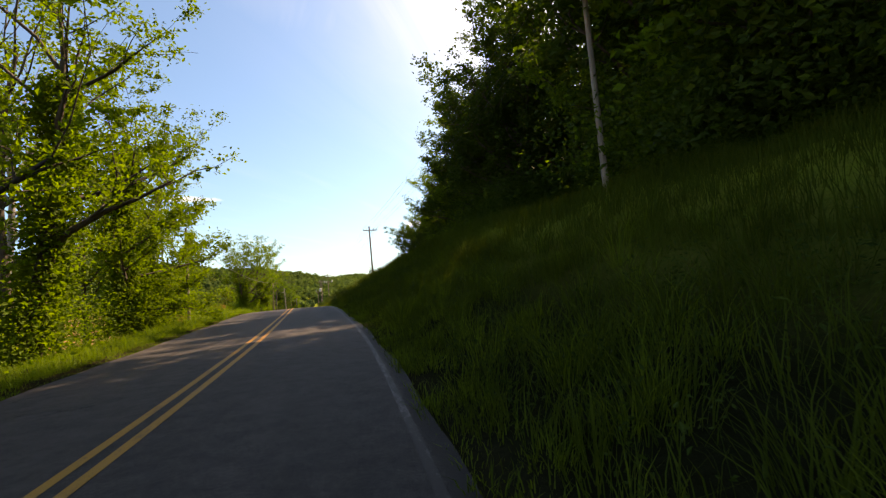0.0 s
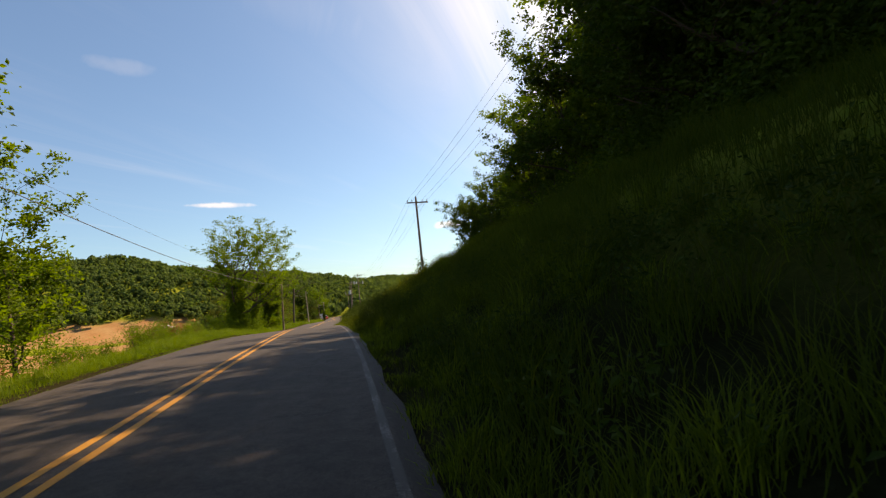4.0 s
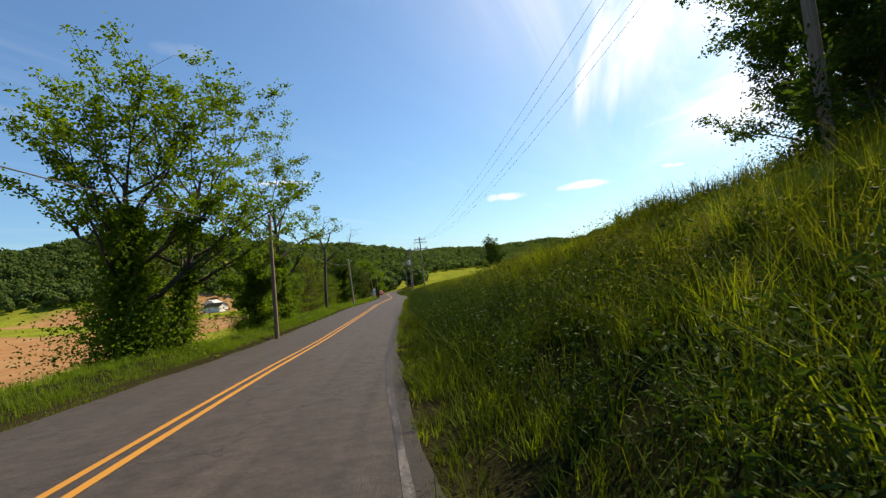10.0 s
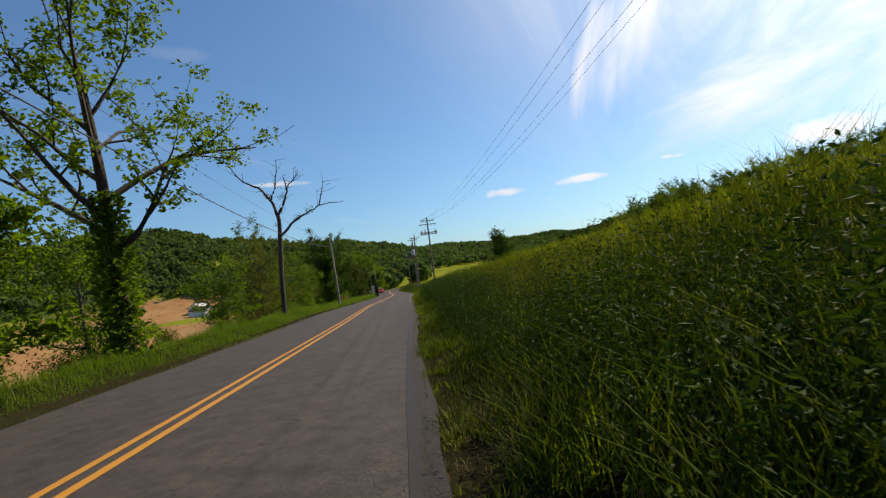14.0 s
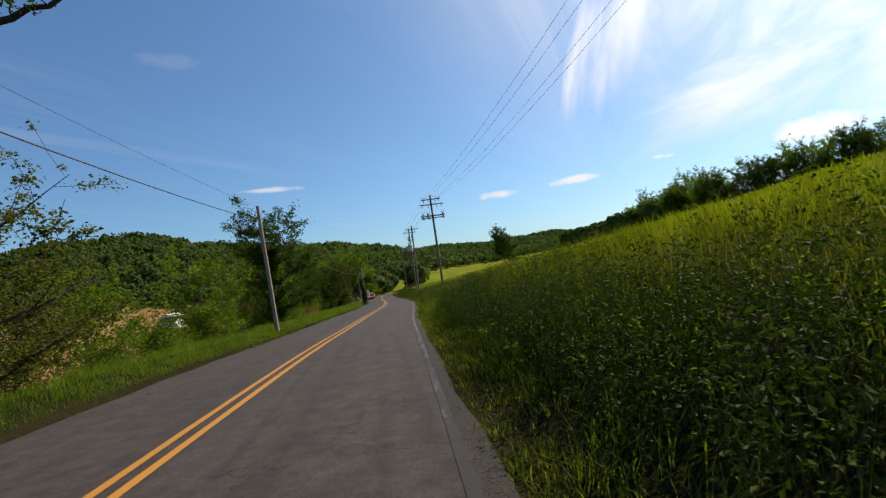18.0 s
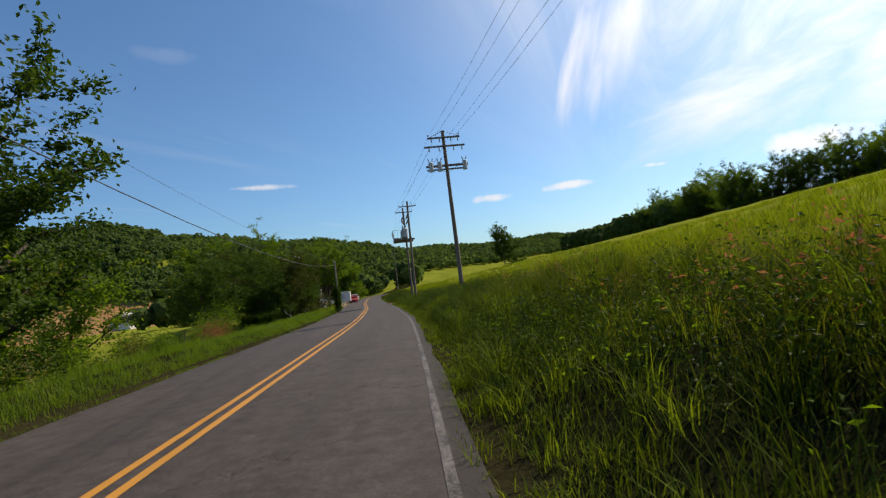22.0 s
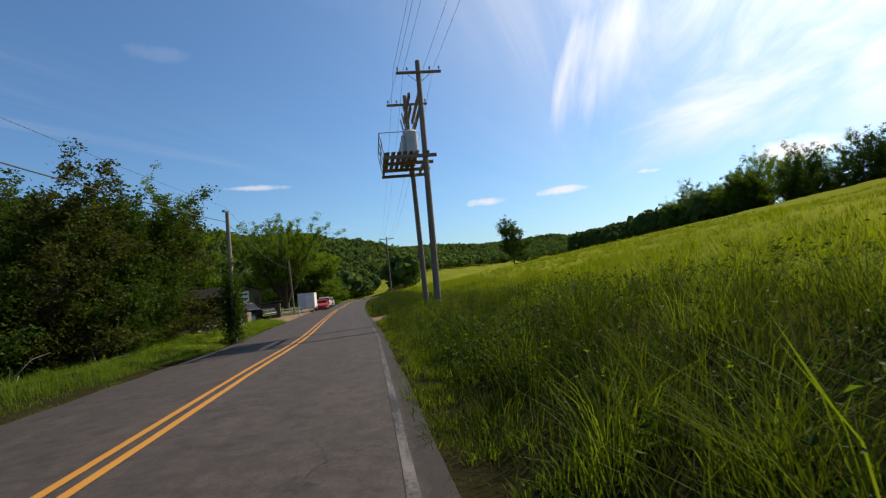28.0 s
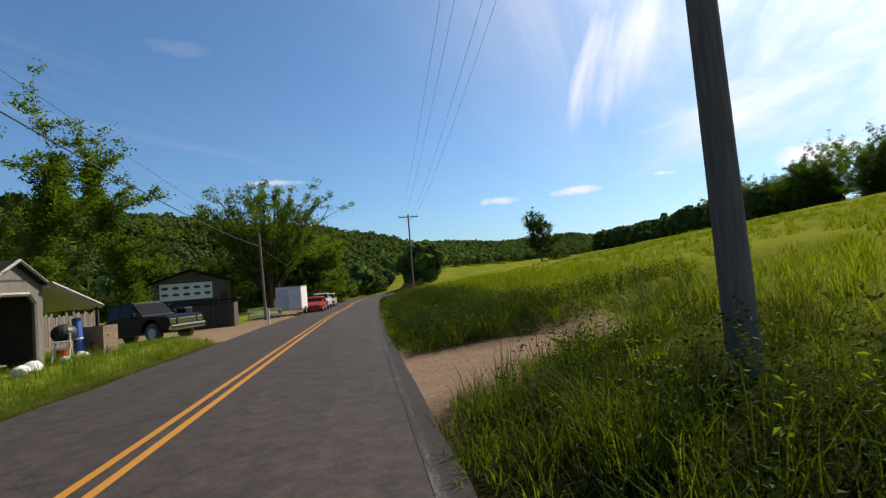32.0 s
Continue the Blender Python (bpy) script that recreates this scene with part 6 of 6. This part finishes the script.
vehicle("parked_car", ground_at(-71.3, 238.6), YAW + 90 + 180, "red car parked behind the white trailer", car_paint("red_paint", (0.35, 0.03, 0.025)), dark_glass, 4.5, 1.8, 1.5, "suv")
vehicle("parked_car", ground_at(-73.2, 244.6), YAW + 90 + 180, "white pickup parked beside the road", car_paint("white_paint_car", (0.6, 0.6, 0.6)), dark_glass, 5.2, 1.9, 1.8)
vehicle("parked_car", ground_at(-75.2, 251.5), YAW + 90 + 180, "pale tan car parked beside the road", car_paint("tan_paint", (0.4, 0.33, 0.25)), dark_glass, 4.6, 1.8, 1.65, "suv")
vehicle("parked_car", ground_at(-76.2, 226.5), -10, "dark car half hidden beside the house", car_paint("dark_paint", (0.03, 0.035, 0.04)), dark_glass, 4.5, 1.8, 1.45, "sedan")

# white enclosed cargo trailer, its rear to the coming camera
TR = thing("cargo_trailer", ground_at(-71.0, 232.8), "white enclosed cargo trailer parked beside the road", "trailer", rz=YAW)
part("box", box(-1.05, 1.05, -1.2, 2.6, 0.45, 2.45, 0.05), trim_white, TR)
part("rear_door", box(-0.95, -0.02, -1.24, -1.2, 0.55, 2.3, 0.01), tank_grey, TR)
part("rear_door", box(0.02, 0.95, -1.24, -1.2, 0.55, 2.3, 0.01), trim_white, TR)
part("roof_trim", box(-1.08, 1.08, -1.23, 2.63, 2.43, 2.49, 0.01), steel, TR)
part("side_trim", box(1.05, 1.075, -1.2, 2.6, 0.45, 0.62), steel, TR)
for sg in (-1, 1):
    w = part("wheel", rod((sg * 0.98, 0.5, 0.33), (sg * 1.16, 0.5, 0.33), 0.33, n=18), plastic_dark, TR)
    part("rim", rod((sg * 1.165, 0.5, 0.33), (sg * 1.18, 0.5, 0.33), 0.18, n=12), steel, w)
    part("taillight", box(sg * 0.85 - 0.09, sg * 0.85 + 0.09, -1.26, -1.22, 0.47, 0.54), red_lens, TR)
part("drawbar", box(-0.06, 0.06, 2.6, 3.8, 0.42, 0.52), steel, TR)
part("jack", rod((0.0, 3.5, 0.0), (0, 3.5, 0.7), 0.035, n=8), steel, TR)

# pale board fence
FN = thing("board_fence", ground_at(-71.6, 229.5), "low fence of pale weathered boards by the pole", "fence", rz=YAW)
for k in range(3):
    part("post", box(-1.3 + 1.2 * k - 0.06, -1.3 + 1.2 * k + 0.06, -0.06, 0.06, -0.2, 0.95, 0.01), lumber, FN)
for z in (0.3, 0.75):
    part("board", box(-1.4, 1.2, -0.1, -0.06, z - 0.09, z + 0.09, 0.005), trim_white, FN)

# house behind the yard: gable wall with a tall white panelled door front
HS = thing("house", ground_at(-84.0, 237.5, 0.9), "low dark-roofed house with a white panelled front", "house", rz=36)
HS.matrix_world = HS.matrix_world @ Matrix.Scale(1.0, 4)
wall_dark = rough_surface("house_wall", (0.075, 0.06, 0.05), (0.12, 0.1, 0.085), 1.0, 0.9, 12, 0.3)
part("wall", box(-3.6, 3.6, -0.1, 6.0, -1.3, 3.0), wall_dark, HS)
part("gable", prism([(-3.6, 3.0), (3.6, 3.0), (0, 4.2)], -0.1, 6.0), wall_dark, HS)
for sg in (-1, 1):
    bm = prism([(0, 4.28), (sg * 4.2, 2.9), (sg * 4.2, 3.02), (0, 4.42)], -0.7, 6.4)
    part("roof", bm, shingle, HS)
blue_glass, _, _ = material("blue_glass", (0.05, 0.07, 0.16), 0.15)
DR = part("panel_door", box(-2.75, 1.95, -0.2, -0.1, 1.35, 3.0, 0.01), plastic_white, HS, "white sectional door with two rows of oval windows")
for i in range(5):
    for z in (1.9, 2.55):
        bm = bmesh.new()
        bmesh.ops.create_cone(bm, cap_ends=True, segments=16, radius1=0.5, radius2=0.5, depth=0.04, matrix=Matrix.Translation((-2.3 + 0.95 * i, -0.21, z)) @ Matrix.Diagonal((0.66, 1, 0.3, 1)) @ Matrix.Rotation(radians(90), 4, "X"))
        part("pane", bm, blue_glass, DR)
for z in (1.6, 2.22, 2.82):
    part("joint", box(-2.75, 1.95, -0.208, -0.2, z - 0.015, z + 0.015), tank_grey, DR)
part("door", box(2.7, 3.4, -0.16, -0.1, 0.1, 2.0), dark_in, HS)
dark_blue = rough_surface("dark_blue_boards", (0.012, 0.015, 0.035), (0.025, 0.03, 0.055), 1.5, 0.8, 20, 0.3)
part("lower_wall", box(-3.0, 2.4, -0.17, -0.1, -1.3, 1.3, 0.01), dark_blue, HS, "dark blue boarded lower wall")
for x in (-1.2, 0.6):
    part("batten", box(x - 0.04, x + 0.04, -0.19, -0.17, -1.3, 0.96), dark_in, HS)

# stockade of old boards between the lean-to and the truck
ST = thing("stockade_fence", ground_at(-75.4, 213.6), "old grey stockade of upright boards behind the truck", "fence", rz=YAW + 78)
rs_ = np.random.default_rng(41)
for k in range(26):
    x = 0.16 * k
    part("board", box(x, x + 0.145, -0.012 + rs_.uniform(-0.01, 0.01), 0.012, -0.2, 1.55 + rs_.uniform(-0.12, 0.15), 0.004), siding if k % 3 else lumber, ST)
for z in (0.35, 1.2):
    part("rail", box(0, 4.2, 0.014, 0.06, z - 0.04, z + 0.04), lumber, ST)
OB = thing("tool_shed", ground_at(-70.6, 221.5), "small brown board tool shed behind the pickup", "shed", rz=24)
brown_boards = rough_surface("brown_boards", (0.05, 0.036, 0.028), (0.09, 0.066, 0.05), 1.5, 0.9, 20, 0.4, 0.006, stretch=(1, 1, 0.15))
part("wall", box(-1.2, 1.2, -0.9, 0.9, -0.3, 1.5, 0.01), brown_boards, OB)
for k in range(8):
    part("batten", box(-1.1 + 0.3 * k, -1.06 + 0.3 * k, -0.925, -0.9, -0.3, 1.48), dark_in, OB)
part("roof", prism([(-1.4, 1.5), (1.4, 1.72), (1.4, 1.8), (-1.4, 1.58)], -1.1, 1.1), shingle, OB)
part("door", box(0.2, 0.9, -0.94, -0.925, -0.1, 1.35, 0.005), dark_in, OB)
WP = thing("white_post", ground_at(-67.6, 222.6), "short white post beside the drive", "post")
part("shaft", rod((0, 0, -0.3), (0, 0, 0.95), 0.07, 0.065, 10), trim_white, WP)
tree("tree", ground_at(-79.5, 264), "light green leafy tree beside the parked cars", 9.5, 0.2, 3.6, 11000, 0.22, leaf_light, 181, limbs=13, first=0.1, low=2500)
# lone tree on the skyline of the field
tree("tree", ground_at(-40.0, 430.0), "lone rounded tree beyond the field", 20, 0.4, 10.5, 15000, 0.5, leaf_dark, 95, limbs=13, first=0.12, scatter=0.9)
# trees round the yard
FT = thing("tree", ground_at(-82.0, 249.8), "fan-shaped many-limbed tree with fine spring leaves", "tree")
rf = np.random.default_rng(81)
part("trunk", tube_mesh("trunk", [(np.array([(0, 0, -0.4), (0.05, 0, 1.0), (0, 0.05, 2.2)]), np.array([0.62, 0.5, 0.46]))], bark, 12), None, FT)
ends_ = []
for k in range(34):
    a, tilt = k * 2.4 + rf.uniform(-0.3, 0.3), 0.06 + 0.56 * math.sqrt((k + 0.5) / 34)
    ln_ = rf.uniform(13.5, 16.5) * (1 - 0.25 * tilt)
    u = np.linspace(0, 1, 8)[:, None]
    out_ = np.array([math.cos(a), math.sin(a), 0.0])
    p = np.array([0, 0, 1.5]) + out_ * 0.3 + u * ln_ * math.cos(tilt) * np.array([0, 0, 1.0]) + (u ** 1.15) * ln_ * math.sin(tilt) * out_ + rf.normal(0, 0.1, (8, 3)) * u
    fork = [(p, np.linspace(0.2, 0.03, 8))]
    for q in range(7):
        o = p[2 + q * 5 // 7]
        w = (p[-1] - p[0]) / ln_ + rf.normal(0, 0.38, 3)
        tw = o + np.outer(np.linspace(0, 1, 5), w * rf.uniform(1.6, 3.4))
        fork.append((tw, np.linspace(0.04, 0.012, 5)))
        ends_.append(tw[2:])
    ends_.append(p[5:])
    part("limb", tube_mesh("limb", fork, bark, 4), None, FT)
part("crown", leaf_mesh("crown", clumps(np.concatenate(ends_), 42000, 0.25, 0.2, rf), 0.25, leaf_mid, 81), None, FT)
# backlit trees: their shade is put in with the dark leaf colour
for i, (x, y, h) in enumerate(((-84, 262, 8), (-90, 255, 7), (-96, 246, 8), (-100, 236, 9), (-92, 228, 7.5), (-104, 226, 9))):
    tree("tree", ground_at(x, y), "leafy tree behind the yard, darkened for shade", h, 0.2, 4.5, 11000, 0.2, leaf_dark, 82 + i, limbs=12, first=0.15, low=1500)
for i, (x, y, h) in enumerate(((-84, 221, 19), (-88, 218, 18), (-80, 226, 17), (-94, 214, 18))):
    tree("tree", ground_at(x, y), "tall slender tree behind the shed with thin spring leaves", h, 0.24, 1.7, 6500, 0.19, leaf_mid, 90 + i, limbs=10, first=0.3, ivy=13, wrap=2.3, low=1800)
# field fence along the foot of the slope
FF = thing("field_fence", ground_at(-70, 165), "row of old wooden posts with wire along the field", "fence")
for k in range(14):
    x, y, z = spot(150 + 5.0 * k, -19 - 0.25 * k)
    part("post", rod((x + 70, y - 165, z - FF.location.z - 0.3), (x + 70.05, y - 165, z - FF.location.z + 1.2), 0.06, 0.05, 6), pole_wood, FF)


# far farm buildings in the valley
def barn(place, rz, w, l, h, ridge_h, wall_m, roof_m, label, doors=2):
    t = thing("barn", place, label, "barn", rz=rz)
    part("wall", prism([(-w / 2, -0.8), (w / 2, -0.8), (w / 2, h), (0, ridge_h), (-w / 2, h)], -l / 2, l / 2), wall_m, t)
    for sg in (-1, 1):
        part("roof", prism([(0, ridge_h + 0.05), (sg * (w / 2 + 0.5), h - 0.25), (sg * (w / 2 + 0.5), h - 0.1), (0, ridge_h + 0.25)], -l / 2 - 0.5, l / 2 + 0.5), roof_m, t)
    for k in range(doors):
        y = -l / 4 + k * l / 2
        part("door", box(w / 2, w / 2 + 0.06, y - 1.2, y + 1.2, 0, min(h - 0.4, 2.6), 0.01), dark_in, t)
    part("window", box(-0.5, 0.5, -l / 2 - 0.06, -l / 2, 1.2, 2.2, 0.01), dark_glass, t)
    return t


barn(ground_at(-198, 320), 20, 7, 16, 3.2, 5.0, trim_white, tin, "white farm building at the foot of the wooded hill")
barn(ground_at(-182, 300), 80, 6, 10, 2.8, 4.4, trim_white, shingle, "small pale farmhouse below the hill", 1)
# brushwood and a white fallen branch in the thicket
r = np.random.default_rng(88)
for k in range(5):
    x, y, z = spot(189 + 1.7 * k, -7.2 - 0.3 * (k % 3), 0.1)
    p = np.cumsum(np.concatenate([[[0, 0, 0]], r.normal(0, 0.12, (6, 3)) + [[0.22 * (1 if k % 2 else -1), 0.2, 0.12]]]), 0)
    t = thing("fallen_branch", (x, y, z), "bare pale fallen branch in the thicket", "branch")
    part("stick", tube_mesh("stick", [(p, np.linspace(0.035, 0.01, 7))], bark_pale, 5), None, t)
    p2 = p[3] + np.linspace(0, 1, 4)[:, None] * (r.normal(0, 0.3, 3) + [0, 0, 0.5])
    part("twig", tube_mesh("twig", [(p2, np.linspace(0.018, 0.006, 4))], bark_pale, 4), None, t)
# more of the heap before the shed: garden chairs, sacks and a wheelbarrow tub
for u, v, rot, mt, lab in ((0.4, 3.1, 30, plastic_dark, "dark plastic garden chair among the clutter"), (0.2, 0.7, -40, plastic_white, "white plastic garden chair among the clutter")):
    t = thing("garden_chair", yard(u, v), lab, "chair", "garden chairs", rz=rot)
    part("seat", box(-0.24, 0.24, -0.22, 0.22, 0.4, 0.43, 0.01), mt, t)
    part("backrest", box(-0.24, 0.24, 0.2, 0.24, 0.43, 0.85, 0.01), mt, t)
    for sx in (-1, 1):
        for sy in (-1, 1):
            part("leg", rod((sx * 0.21, sy * 0.19, 0.4), (sx * 0.25, sy * 0.23, 0), 0.02, n=6), mt, t)
        part("armrest", box(sx * 0.26 - 0.03, sx * 0.26 + 0.03, -0.2, 0.22, 0.62, 0.65, 0.005), mt, t)

# a heap of old timber and rubbish along the open side of the shed
old_wood = rough_surface("old_wood", (0.06, 0.048, 0.036), (0.13, 0.105, 0.08), 2.0, 0.95, 20, 0.5, stretch=(1, 0.1, 1))
for k in range(46):
    u, v = -r.uniform(0.3, 7.5), -3.7 - abs(r.normal(0, 0.9))
    o = new("loose_board", bpy.data.meshes.new("loose_board"))
    h = 0.05 + 0.7 * r.uniform(0, 1) * max(0.0, 1 - abs(v + 4.3) / 1.6)
    bm = box(-r.uniform(0.4, 1.3), r.uniform(0.4, 1.3), -r.uniform(0.04, 0.12), 0.06, -0.02, 0.02, 0.004)
    bm.to_mesh(o.data)
    bm.free()
    o.data.materials.append(old_wood if k % 4 else lumber)
    o.matrix_world = pose(*yard(u, v, h), r.uniform(-20, 20), r.uniform(-35, 35), r.uniform(0, 180))
    tagged(o, "old brown board tipped on the timber heap", "board", "timber heap")
bm = bmesh.new()
bmesh.ops.create_grid(bm, x_segments=26, y_segments=10, size=1)
for vv in bm.verts:
    e_ = max(0.0, 1 - (abs(vv.co.x) ** 4 + abs(vv.co.y) ** 2))
    vv.co = Vector((vv.co.x * 3.4, vv.co.y * 1.1, e_ * (0.45 + 0.35 * noise.noise(vv.co * 3.1)) - 0.05))
o = tagged(new("rubbish_heap", bpy.data.meshes.new("rubbish_heap")), "low heap of dark rubbish under the loose timber", "heap")
bm.to_mesh(o.data)
bm.free()
o.data.materials.append(dark_in)
o.matrix_world = pose(*yard(-4.0, -4.5), 0, 0, YAW)
